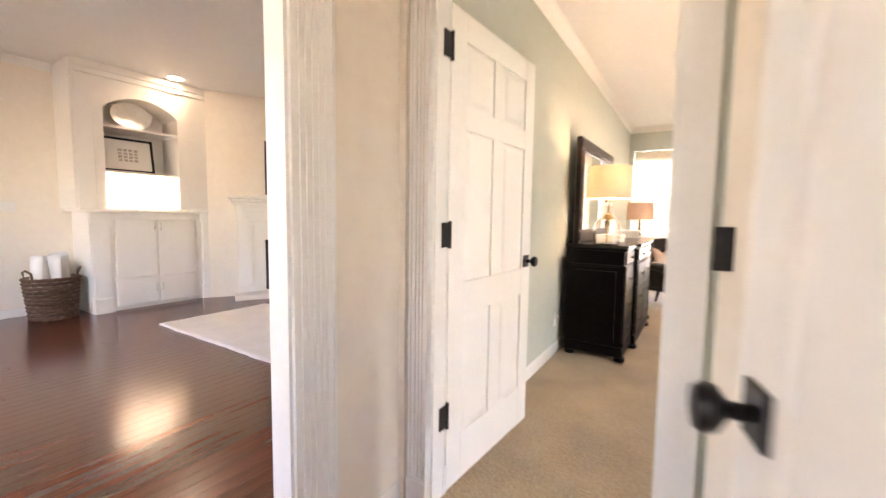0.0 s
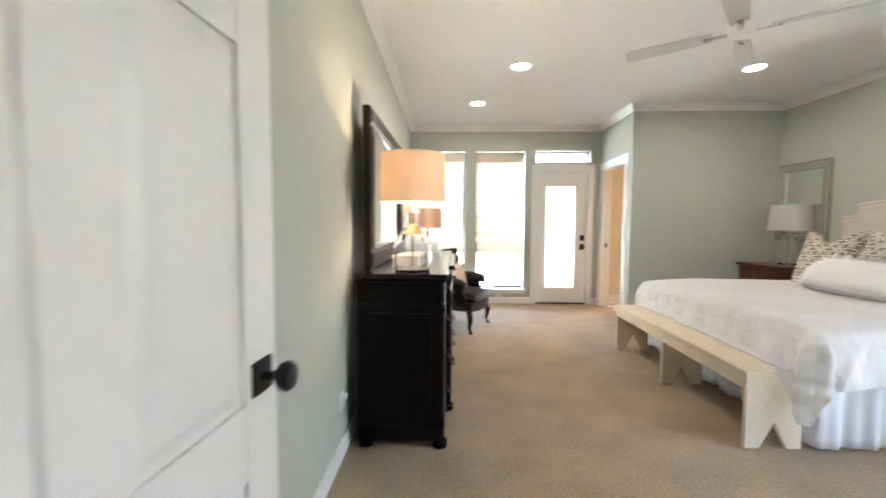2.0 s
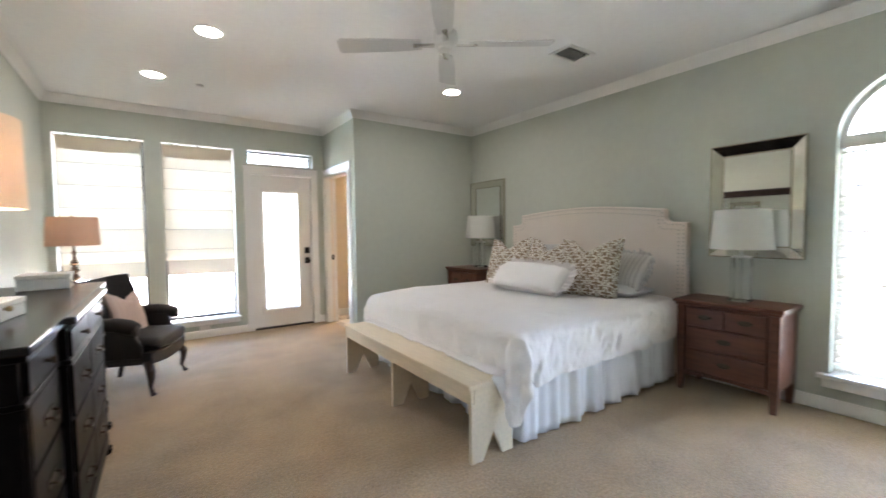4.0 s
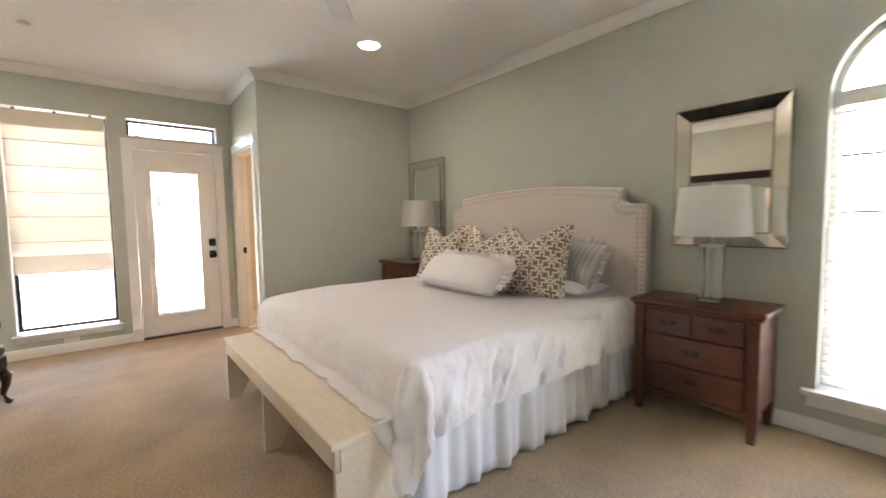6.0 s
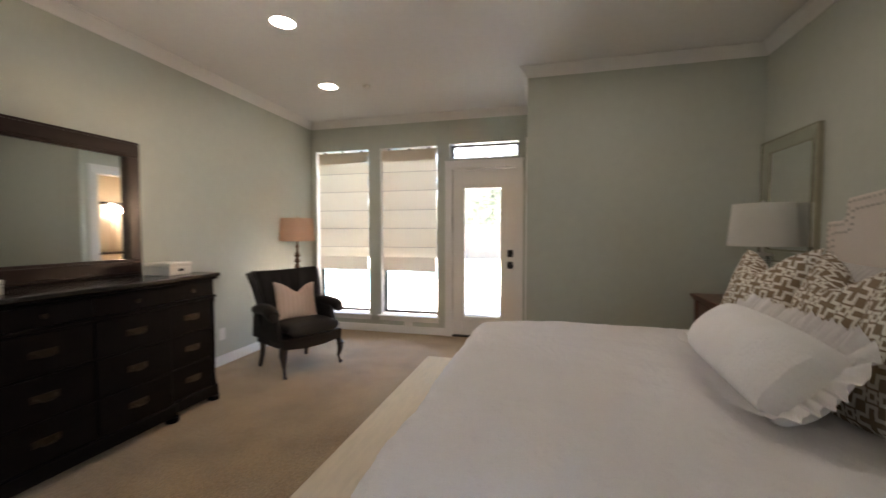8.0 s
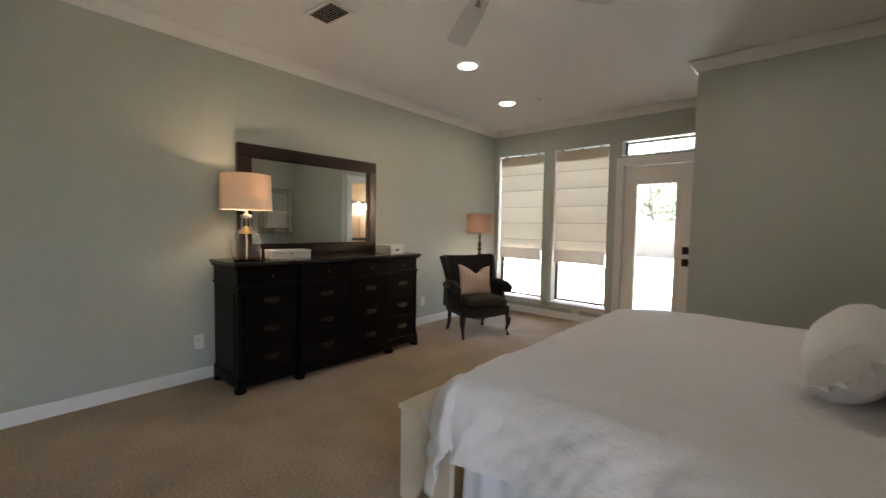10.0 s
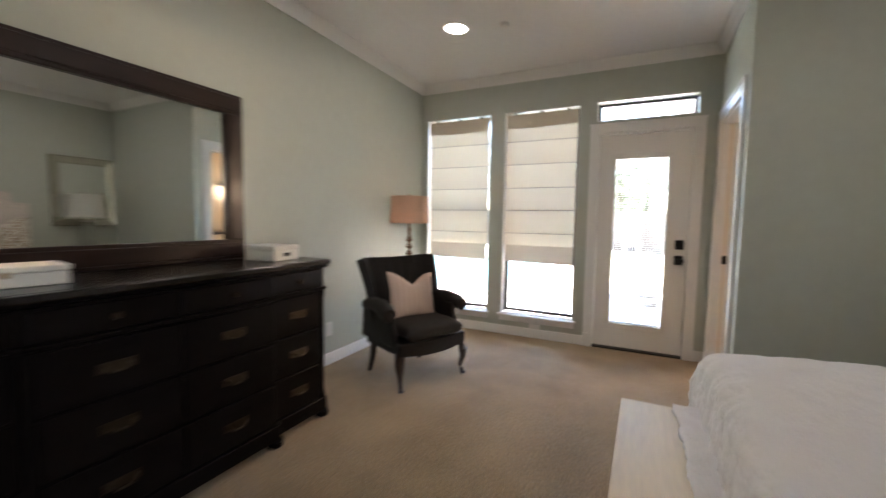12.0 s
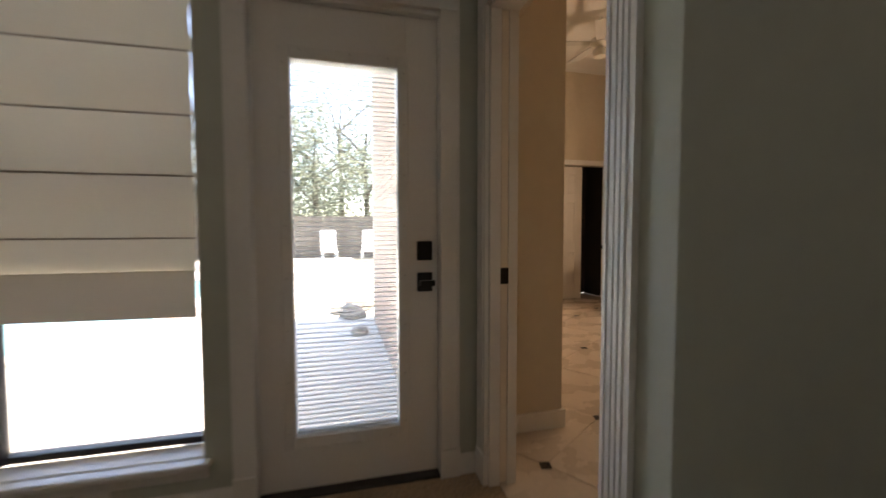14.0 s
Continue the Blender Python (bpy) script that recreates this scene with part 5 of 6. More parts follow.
for y, xf in ((y0 + 0.022, DXF - 0.012), (y1 - 0.022, DXF - 0.012)):
    part("pilaster", lathe(bmesh.new(), [(0.020, 0.125), (0.020, 0.15), (0.014, 0.17), (0.016, 0.45), (0.014, 0.75), (0.020, 0.77), (0.020, 0.795)], (xf, y, 0), 16), DARKW, dresser, "slim turned corner column")
part("side_panel", boxes((DXB + 0.06, DXF - 0.07, y0 - 0.004, y0 + 0.003, 0.17, 0.76)), DARKW, dresser, "", False)
cols = [(3.580, 3.995, -0.012), (4.020, 4.480, 0.022), (4.490, 4.950, 0.022), (4.975, 5.315, -0.012)]
rows = [(0.135, 0.345), (0.357, 0.567), (0.579, 0.786), (0.818, 0.922)]
for c0, c1, off in cols:
    for z0, z1 in rows:
        x = DXF + off
        d = soften(part("drawer", boxes((x + 0.001, x + 0.014, c0, c1, z0, z1)), DARKW, dresser, "", False), 0.005)
        cy, cz = (c0 + c1) / 2, (z0 + z1) / 2
        if z0 > 0.8:
            part("handle", lathe(bmesh.new(), [(0.006, 0.0), (0.006, 0.012), (0.014, 0.018), (0.011, 0.027), (0.003, 0.029)], (x + 0.014, cy, cz), 14, "x"), PULLM, d, "small antique brass knob")
        else:
            bm = tube(bmesh.new(), [(x + 0.015, cy - 0.045, cz + 0.006), (x + 0.032, cy - 0.042, cz + 0.002), (x + 0.036, cy - 0.022, cz - 0.013), (x + 0.036, cy + 0.022, cz - 0.013), (x + 0.032, cy + 0.042, cz + 0.002), (x + 0.015, cy + 0.045, cz + 0.006)], 0.0045, 8)
            box(bm, x + 0.0141, x + 0.017, cy - 0.06, cy + 0.06, cz - 0.016, cz + 0.020)
            part("handle", bm, PULLM, d, "antique brass bail pull")

dm = thing("dresser_mirror", "wide mahogany-framed mirror standing on the dresser", "mirror")
my0, my1, mz0, mz1, f = 3.715, 5.145, DZT + 0.0005, 1.935, 0.115
mx0, mx1 = -0.632, -0.585


def frame_bar(a, b, hor):
    """One bar of the frame, stepped in profile; a and b are the corners in y and z."""
    (ya, za), (yb, zb) = a, b
    bm = boxes((mx0, mx1, ya, yb, za, zb))
    if hor:
        box(bm, mx1, mx1 + 0.010, ya + 0.012, yb - 0.012, za + 0.018, zb - 0.018)
    else:
        box(bm, mx1, mx1 + 0.010, ya + 0.018, yb - 0.018, za, zb)
    soften(part("frame", bm, MIRW, dm, "", False), 0.005)


frame_bar((my0, mz1 - f), (my1, mz1), True)
frame_bar((my0, mz0), (my1, mz0 + f), True)
frame_bar((my0, mz0 + f), (my0 + f, mz1 - f), False)
frame_bar((my1 - f, mz0 + f), (my1, mz1 - f), False)
part("glass", boxes((mx0 + 0.012, mx0 + 0.028, my0 + f, my1 - f, mz0 + f, mz1 - f)), MIRROR, dm, "plain mirror glass", False)

# lit lamp on the dresser
dl = thing("table_lamp", "lit clear glass jug lamp with linen drum shade on the dresser", "table lamp", pose(-0.335, 3.677, DZT + 0.0005))
outer = [(0.092, 0.0), (0.103, 0.008), (0.107, 0.05), (0.108, 0.13), (0.104, 0.165), (0.090, 0.195), (0.066, 0.225), (0.046, 0.25), (0.038, 0.275), (0.036, 0.33)]
jug = outer + [(r - 0.004, max(z, 0.012)) for r, z in outer[::-1]]
part("body", lathe(bmesh.new(), jug, n=40), CRYST, dl, "clear glass jug")
part("cap", lathe(bmesh.new(), [(0.030, 0.331), (0.040, 0.331), (0.042, 0.345), (0.040, 0.352), (0.018, 0.358), (0.012, 0.364), (0.010, 0.40), (0.016, 0.405), (0.016, 0.44)], n=24), NICKEL, dl, "silver cap and socket")
part("rod", lathe(bmesh.new(), [(0.006, 0.0125), (0.006, 0.328), (0.012, 0.3305)], n=12), BRASS, dl, "brass rod inside the glass")
part("fitting", lathe(bmesh.new(), [(0.007, 0.205), (0.050, 0.210), (0.052, 0.216), (0.030, 0.245), (0.024, 0.26), (0.007, 0.265)], n=24), BRASS, dl, "brass cone fitting in the shoulder")
part("shade", shade_mesh(0.179, 0.186, 0.392, 0.662), SHADE_L, dl, "glowing linen drum shade")
part("harp", tube(bmesh.new(), [(0, -0.03, 0.40), (0, -0.06, 0.50), (0, -0.04, 0.61), (0, 0, 0.64), (0, 0.04, 0.61), (0, 0.06, 0.50), (0, 0.03, 0.40)], 0.002, 6), BRASS, dl)
part("spider", tube(bmesh.new(), [(0, -0.178, 0.65), (0, 0.178, 0.65)], 0.002, 6), BRASS, dl)
part("bulb", lathe(bmesh.new(), [(0.012, 0.44), (0.028, 0.475), (0.028, 0.50), (0.012, 0.528)], n=16), GLOWB, dl, "glowing bulb")
lamp("dresser_lamp_light", "POINT", pose(-0.335, 3.677, DZT + 0.57), 0.25, (1.0, 0.80, 0.56), 0.03)

bx = thing("storage_box", "low white lidded box with a round knob on the dresser", "box", pose(-0.375, 4.035, DZT + 0.0005, 0, 0, -8))
soften(part("body", boxes((-0.085, 0.085, -0.165, 0.165, 0, 0.048)), BOXW, bx, "", False), 0.004)
soften(part("lid", boxes((-0.088, 0.088, -0.168, 0.168, 0.0485, 0.072)), BOXW, bx, "", False), 0.005)
part("knob", lathe(bmesh.new(), [(0.006, 0.086), (0.006, 0.092), (0.012, 0.098), (0.008, 0.106), (0.002, 0.107)], (0, 0, 0.045), 14, "x"), BRASS, bx, "brass knob")
bx = thing("storage_box", "white lidded box with a black label holder on the dresser", "box", pose(-0.375, 5.165, DZT + 0.0005, 0, 0, 4))
soften(part("body", boxes((-0.11, 0.11, -0.095, 0.095, 0, 0.062)), BOXW, bx, "", False), 0.004)
soften(part("lid", boxes((-0.114, 0.114, -0.099, 0.099, 0.0625, 0.088)), BOXW, bx, "", False), 0.005)
part("label_holder", boxes((0.1105, 0.114, -0.024, 0.024, 0.026, 0.046)), BLACK, bx, "black metal label holder", False)

# ---- wing chair ----
CHAIR_AT = pose(-0.050, 6.238, 0, 0, 0, -113.1)
chair = thing("wing_chair", "dark leather wing chair with rolled arms and cabriole legs", "armchair", CHAIR_AT)


def rounded(bm, x0, x1, y0, y1, z0, z1, r):
    box(bm, x0, x1, y0, y1, z0, z1, bev=r)
    return bm


front_line = [(-0.315 + 0.63 * k / 12, 0.285 + 0.030 * math.sin(math.pi * k / 12)) for k in range(13)]
rail = prism(bmesh.new(), front_line + [(0.27, -0.25), (-0.27, -0.25)], 0.235, 0.345, "z")
for v in rail.verts:
    if v.co.z < 0.24 and v.co.y > 0.2:
        v.co.z += 0.030 * max(0.0, abs(v.co.x) / 0.315 - 0.35)
soften(part("seat_rail", rail, LEATH, chair, "upholstered rail with a curved lower edge", False), 0.014, 3)


def cushion_top(u, v):
    """Plump seat cushion: a closed pad, u round the section, v across."""
    x = (2 * v - 1) * 0.272
    a = 2 * math.pi * u
    end = (1 - (2 * v - 1) ** 8) ** 0.5
    sq = lambda k: math.copysign(abs(k) ** 0.45, k)
    y = 0.055 + 0.262 * sq(math.cos(a)) * (0.94 + 0.06 * end) + 0.012 * (1 - (2 * v - 1) ** 2) * max(0.0, math.cos(a))
    z = 0.398 + (0.058 * end + 0.004) * sq(math.sin(a)) + 0.012 * (1 - (2 * v - 1) ** 2) * max(0.0, math.sin(a))
    return (x, y, z)


part("seat", grid(bmesh.new(), cushion_top, 40, 24, True), LEATH, chair, "thick dark seat cushion")


def back(u, v):
    """Front face of the back: a shell that curls forward into wings; u across, v up."""
    s = 2 * u - 1
    w = 0.272 + 0.075 * v ** 1.3
    wing = max(0.0, abs(s) - 0.62) / 0.38
    y = -0.175 - 0.125 * v + (0.125 + 0.035 * math.sin(math.pi * v)) * wing ** 1.7
    tuck = 0.012 * abs(math.sin(s * math.pi * 3.5)) ** 0.6 * (1 - wing) * min(1.0, 4 * (1 - v), 6 * v)
    x = s * w * (1 - 0.02 * wing ** 2)
    top = 0.512 + 0.012 * wing - 0.010 * math.cos(math.pi * s / 2)
    return (x, y + tuck, 0.40 + top * v)


bk = part("backrest", grid(bmesh.new(), back, 64, 36), LEATH, chair, "channelled back curling into wings")
sd = bk.modifiers.new("pad", "SOLIDIFY")
sd.thickness, sd.offset = 0.062, 1
bv = bk.modifiers.new("round", "BEVEL")
bv.width, bv.segments, bv.limit_method, bv.angle_limit = 0.026, 3, "ANGLE", radians(50)
welt = [Vector(back(k / 40, 1.0)) + Vector((0, -0.004, 0.002)) for k in range(41)]
part("piping", tube(bmesh.new(), welt, 0.006, 6), LEATH, bk, "piped top edge")
for s in (-1, 1):
    pts = [(s * 0.300, -0.20, 0.560), (s * 0.312, -0.08, 0.585), (s * 0.325, 0.06, 0.585), (s * 0.342, 0.155, 0.565), (s * 0.350, 0.205, 0.545)]
    arm = part("arm", tube(bmesh.new(), pts, [0.040, 0.050, 0.056, 0.060, 0.050], 18), LEATH, chair, "rolled arm flaring outward")
    part("scroll", lathe(bmesh.new(), [(0.050, 0.0), (0.048, 0.008), (0.030, 0.014), (0.012, 0.012), (0.003, 0.016)], (s * 0.351, 0.204, 0.545), 18, "y"), LEATH, arm, "rolled scroll front")
    bm = bmesh.new()
    prism(bm, [(-0.25, 0.30), (0.225, 0.30), (0.215, 0.40), (0.175, 0.47), (0.160, 0.56), (-0.22, 0.57)], min(s * 0.272, s * 0.318), max(s * 0.272, s * 0.318), "x")
    soften(part("arm_panel", bm, LEATH, chair, "padded side under the arm", False), 0.016, 3)
    part("leg", tube(bmesh.new(), [(s * 0.285, 0.245, 0.27), (s * 0.306, 0.272, 0.20), (s * 0.304, 0.272, 0.14), (s * 0.290, 0.258, 0.07), (s * 0.297, 0.272, 0.022), (s * 0.303, 0.290, 0.0)], [0.042, 0.036, 0.025, 0.016, 0.015, 0.022], 14), LEGW, chair, "dark cabriole front leg")
    part("leg", tube(bmesh.new(), [(s * 0.235, -0.195, 0.26), (s * 0.240, -0.205, 0.12), (s * 0.250, -0.235, 0.0)], [0.028, 0.022, 0.017], 12), LEGW, chair, "splayed back leg")
solid("throw_pillow", pillow_mesh(0.44, 0.38, 0.13, 0.10, 12), PINK, "blush striped linen throw pillow propped on the wing chair", "pillow",
      CHAIR_AT @ Matrix.Translation((-0.015, -0.03, 0.620)) @ Matrix(((-1, 0, 0, 0), (0, 0, 1, 0), (0, 1, 0, 0), (0, 0, 0, 1))) @ Matrix.Rotation(radians(-18), 4, "X") @ Matrix.Rotation(radians(-5), 4, "Z"))

# ---- corner lamp ----
fl = thing("floor_lamp", "lit floor lamp with turned wooden pole and peach shade", "floor lamp", pose(-0.478, 6.885, 0))
part("base", lathe(bmesh.new(), [(0.14, 0.0), (0.145, 0.012), (0.12, 0.03), (0.05, 0.045), (0.03, 0.06)], n=30), TURNW, fl, "round turned foot")
prof = [(0.02, 0.06), (0.022, 0.25), (0.030, 0.28), (0.020, 0.31), (0.018, 0.60), (0.030, 0.63), (0.018, 0.66), (0.016, 0.85)]
for z in (0.90, 0.965, 1.03):
    prof += [(0.016, z - 0.025), (0.034, z - 0.008), (0.036, z), (0.020, z + 0.010), (0.028, z + 0.020), (0.014, z + 0.030)]
prof += [(0.012, 1.10), (0.018, 1.13), (0.010, 1.15), (0.010, 1.24)]
part("pole", lathe(bmesh.new(), prof, n=22), TURNW, fl, "turned dark wooden pole")
part("shade", shade_mesh(0.180, 0.192, 1.190, 1.450), SHADE_P, fl, "glowing peach shade")
part("spider", tube(bmesh.new(), [(-0.179, 0, 1.44), (0.179, 0, 1.44)], 0.002, 6), BRASS, fl)
part("bulb", lathe(bmesh.new(), [(0.012, 1.24), (0.028, 1.275), (0.028, 1.30), (0.012, 1.328)], n=16), GLOWB, fl, "glowing bulb")
part("finial", lathe(bmesh.new(), [(0.003, 1.44), (0.009, 1.458), (0.002, 1.475)], n=10), BRASS, fl)
lamp("corner_lamp_light", "POINT", pose(-0.478, 6.885, 1.29), 0.32, (1.0, 0.85, 0.68), 0.03)


# ---- outlets and switches ----
def outlet(m, label, plug=False):
    t = thing("outlet", label, "wall outlet", m)
    soften(part("plate", boxes((-0.036, 0.036, -0.006, -0.0005, -0.058, 0.058)), PLASTIC, t, "", False), 0.003)
    for z in (-0.021, 0.021):
        part("socket", lathe(bmesh.new(), [(0.016, -0.0058), (0.016, -0.0075)], (0, 0, z), 16, "y"), PLASTIC, t)
    if plug:
        soften(part("plug", boxes((-0.014, 0.014, -0.034, -0.0076, 0.008, 0.036)), PLASTIC, t, "white plug", False), 0.004)


outlet(pose(XL(3.44), 3.44, 0.31, 0, 0, 90), "white wall outlet with a plug beside the dresser", True)
outlet(pose(XL(6.045), 6.045, 0.30, 0, 0, 90), "white wall outlet beside the wing chair")
outlet(pose(3.062, JY, 0.305, 0, 0, 0), "white wall outlet on the projecting wall")
outlet(pose(0.59, YN, 0.125, 0, 90, 0), "white wall outlet laid sideways under the window")
t = thing("light_switch", "white double rocker switch on the cream living room wall", "light switch", pose(-6.07, 1.10, 1.24, 0, 0, 90))
soften(part("plate", boxes((-0.058, 0.058, -0.006, -0.0005, -0.058, 0.058)), PLASTIC, t, "", False), 0.003)
for x in (-0.024, 0.024):
    part("rocker", boxes((x - 0.014, x + 0.014, -0.010, -0.0062, -0.03, 0.03)), PLASTIC, t, "", False)

# ---- living room ----
CX = -5.52  # cabinet face
cab = thing("built_in_cabinet", "white built-in cabinet with an arched niche above and flat pilasters", "cabinet")
CY0, CY1, CTOP = 1.63, 3.02, 1.235
soften(part("body", boxes((-6.07, CX, CY0, CY1, 0.06, CTOP - 0.045)), CABW, cab, "", False), 0.004)
part("toe_board", boxes((-6.07, CX - 0.04, CY0 + 0.01, CY1, 0.0, 0.06)), CABW, cab, "", False)
soften(part("counter", boxes((-6.07, CX + 0.06, CY0 - 0.09, CY1, CTOP - 0.045, CTOP)), CABW, cab, "", False), 0.012, 3)
for a, b in ((1.645, 1.83), (2.85, 3.01)):
    soften(part("pilaster", boxes((CX, CX + 0.03, a, b, 0.0, 0.18), (CX, CX + 0.02, a + 0.012, b - 0.012, 0.18, 1.07), (CX, CX + 0.04, a - 0.008, b + 0.004, 1.07, CTOP - 0.046)), CABW, cab, "flat panelled pilaster", False), 0.003)
for a, b, c, d, kx in ((1.87, 2.30, 0.40, 1.11, 2.275), (2.32, 2.775, 0.40, 1.11, 2.345), (1.86, 2.305, 0.06, 0.385, 2.275), (2.32, 2.755, 0.06, 0.385, 2.345)):
    dr = soften(part("door" if d > 1 else "drawer", boxes((CX + 0.001, CX + 0.022, a, b, c, d)), CABW, cab, "", False), 0.006)
    kz = 1.03 if d > 1 else 0.25
    part("handle", tube(bmesh.new(), [(CX + 0.022, kx, kz - 0.045), (CX + 0.045, kx, kz - 0.045), (CX + 0.045, kx, kz + 0.045), (CX + 0.022, kx, kz + 0.045)], 0.005, 8), NICKEL, dr, "nickel bar pull")
# upper part with the arched niche
NY0, NY1, NZ0, NZ1, NR = 1.815, 2.60, 1.235, 2.40, 0.17
for ya, yb in ((CY0 - 0.10, NY0), (NY1, CY1 + 0.1)):
    part("upper_side", boxes((-6.07, CX, ya, yb, CTOP + 0.0005, HZ - 0.002)), CABW, cab, "painted side of the upper case", False)
part("niche_back", boxes((-6.07, -5.95, NY0, NY1, CTOP + 0.0005, HZ - 0.002)), CABW, cab, "painted back of the niche", False)
nn = 14
arch = [(NY1 - (NY1 - NY0) * k / nn, NZ1 + NR * math.sin(math.pi * k / nn) ** 0.7) for k in range(nn + 1)]
part("arch_head", prism(bmesh.new(), [(NY0, HZ - 0.002), (NY1, HZ - 0.002)] + arch, -5.95, CX, "x"), CABW, cab, "arched head of the niche", False)
soften(part("pilaster", boxes((CX, CX + 0.016, 1.56, 1.72, CTOP + 0.001, 2.70)), CABW, cab, "plain flat upper pilaster", False), 0.004)
for z in (1.69, 2.215):
    soften(part("shelf", boxes((-5.95, CX - 0.01, NY0, NY1, z - 0.028, z)), CABW, cab, "", False), 0.003)
part("crown", boxes((CX, CX + 0.05, CY0 - 0.10, CY1 + 0.1, 2.80, HZ - 0.003), (CX, CX + 0.025, CY0 - 0.10, CY1 + 0.1, 2.74, 2.80)), CABW, cab, "", False)
# added glowing strip, no known fitting; brightens niche and counter
part("light_bar", boxes((-5.75, -5.69, 1.9, 2.5, 1.656, 1.6615)), GLOWB, cab, "glowing strip added under the shelf to brighten the niche", False)

art = thing("framed_print", "small black-framed print with a wide mat leaning in the niche", "picture", pose(-5.66, 2.10, 1.6905, 0, -9, 0))
part("frame", boxes((-0.012, 0.012, -0.275, 0.275, 0, 0.028), (-0.012, 0.012, -0.275, 0.275, 0.392, 0.42), (-0.012, 0.012, -0.275, -0.247, 0.028, 0.392), (-0.012, 0.012, 0.247, 0.275, 0.028, 0.392)), BLACK, art, "black frame", False)
part("mat", boxes((-0.010, 0.004, -0.247, 0.247, 0.028, 0.392)), PAPER, art, "cream mat", False)
bm = bmesh.new()
for i in range(4):
    for j in range(4):
        box(bm, 0.0041, 0.0052, -0.10 + 0.055 * i, -0.06 + 0.055 * i, 0.13 + 0.042 * j, 0.16 + 0.042 * j)
part("drawing", bm, INK, art, "faded grey sketch", False)
pl = thing("platter", "oval silver platter standing in the arched niche", "platter", pose(-5.72, 2.16, 2.385, 0, -8, 0))
bm = lathe(bmesh.new(), [(0.14, 0.0), (0.15, 0.004), (0.205, 0.016), (0.215, 0.022), (0.210, 0.012), (0.150, -0.004), (0.14, -0.006)], (0, 0, 0), 40, "x")
for v in bm.verts:
    v.co.z *= 0.76
part("dish", bm, SILVER, pl)
solid("bowl", lathe(bmesh.new(), [(0.03, 0.0), (0.06, 0.02), (0.085, 0.06), (0.08, 0.06), (0.055, 0.025), (0.02, 0.012)], n=28), TOWEL, "small white bowl on the cabinet counter", "bowl", pose(-5.62, 2.16, CTOP + 0.0005))

# fireplace set at an angle beside the cabinet
fp = thing("fireplace", "white fireplace mantel with a raised hearth and dark firebox", "fireplace", pose(-5.305, 2.98, 0, 0, 0, 61.5))
part("chimney_breast", boxes((-0.12, 2.3, 0.12, 0.60, 0, HZ - 0.001)), CREAM, fp, "cream chimney breast", False)
soften(part("hearth", boxes((0.18, 2.1, -0.30, 0.0, 0.0, 0.07)), CABW, fp, "white hearth slab", False), 0.006)
soften(part("leg", boxes((0.24, 0.44, 0.0, 0.12, 0, 1.10), (0.27, 0.41, -0.02, 0.0, 0.16, 1.0), (0.23, 0.45, -0.03, 0.0, 0, 0.16)), CABW, fp, "", False), 0.004)
soften(part("leg", boxes((1.78, 1.98, 0.0, 0.12, 0, 1.10), (1.81, 1.95, -0.02, 0.0, 0.16, 1.0), (1.77, 1.99, -0.03, 0.0, 0, 0.16)), CABW, fp, "", False), 0.004)
soften(part("frieze", boxes((0.22, 2.0, -0.01, 0.12, 1.10, 1.30), (0.30, 1.92, -0.025, -0.01, 1.14, 1.26)), CABW, fp, "", False), 0.004)
soften(part("mantel_shelf", boxes((0.13, 2.09, -0.14, 0.12, 1.40, 1.45), (0.17, 2.05, -0.08, 0.12, 1.35, 1.40), (0.20, 2.02, -0.04, 0.12, 1.30, 1.35)), CABW, fp, "", False), 0.008)
part("surround", boxes((0.44, 0.60, 0.03, 0.12, 0, 1.10), (1.56, 1.78, 0.03, 0.12, 0, 1.10), (0.60, 1.56, 0.03, 0.12, 0.82, 1.10)), CABW, fp, "white slip", False)
part("firebox", boxes((0.60, 1.56, 0.10, 0.1195, 0.07, 0.82)), SOOT_SHADE, fp, "dark firebox", False)
for k in range(3):
    part("log", lathe(bmesh.new(), [(0.03, 0.72 + 0.03 * k), (0.045, 0.8), (0.045, 1.4), (0.03, 1.48)], (0, 0.05 + 0.0 * k, 0.13 + 0.07 * k), 10, "x"), LOGM, fp, "charred log")
part("mantel_mirror", boxes((0.62, 1.60, 0.085, 0.119, 1.48, 2.26)), BLACK, fp, "black picture frame over the mantel", False)

# basket with rolled towels
bk_ = thing("basket", "round brown woven wicker basket with loop handles on the wood floor", "basket", pose(-5.72, 1.34, 0))
for k in range(11):
    z = 0.02 + 0.043 * k
    r = 0.185 + 0.004 * k

    def ring(u, v, z=z, r=r, k=k):
        a = 2 * math.pi * u
        rr = r + 0.010 * math.sin(16 * a + (k % 2) * math.pi) + 0.021 * math.cos(2 * math.pi * v)
        return (rr * math.cos(a), rr * math.sin(a), z + 0.021 * math.sin(2 * math.pi * v))
    part("weave", grid(bmesh.new(), ring, 96, 6, True), WICKER, bk_)
part("bottom", lathe(bmesh.new(), [(0.18, 0.0), (0.18, 0.02)]), WICKER, bk_)
for s in (-1, 1):
    part("handle", tube(bmesh.new(), [(0.02, s * 0.22, 0.44), (0.03, s * 0.235, 0.54), (0.09, s * 0.225, 0.56), (0.13, s * 0.19, 0.53), (0.13, s * 0.18, 0.44)], 0.012, 8), WICKER, bk_, "looped wicker handle")
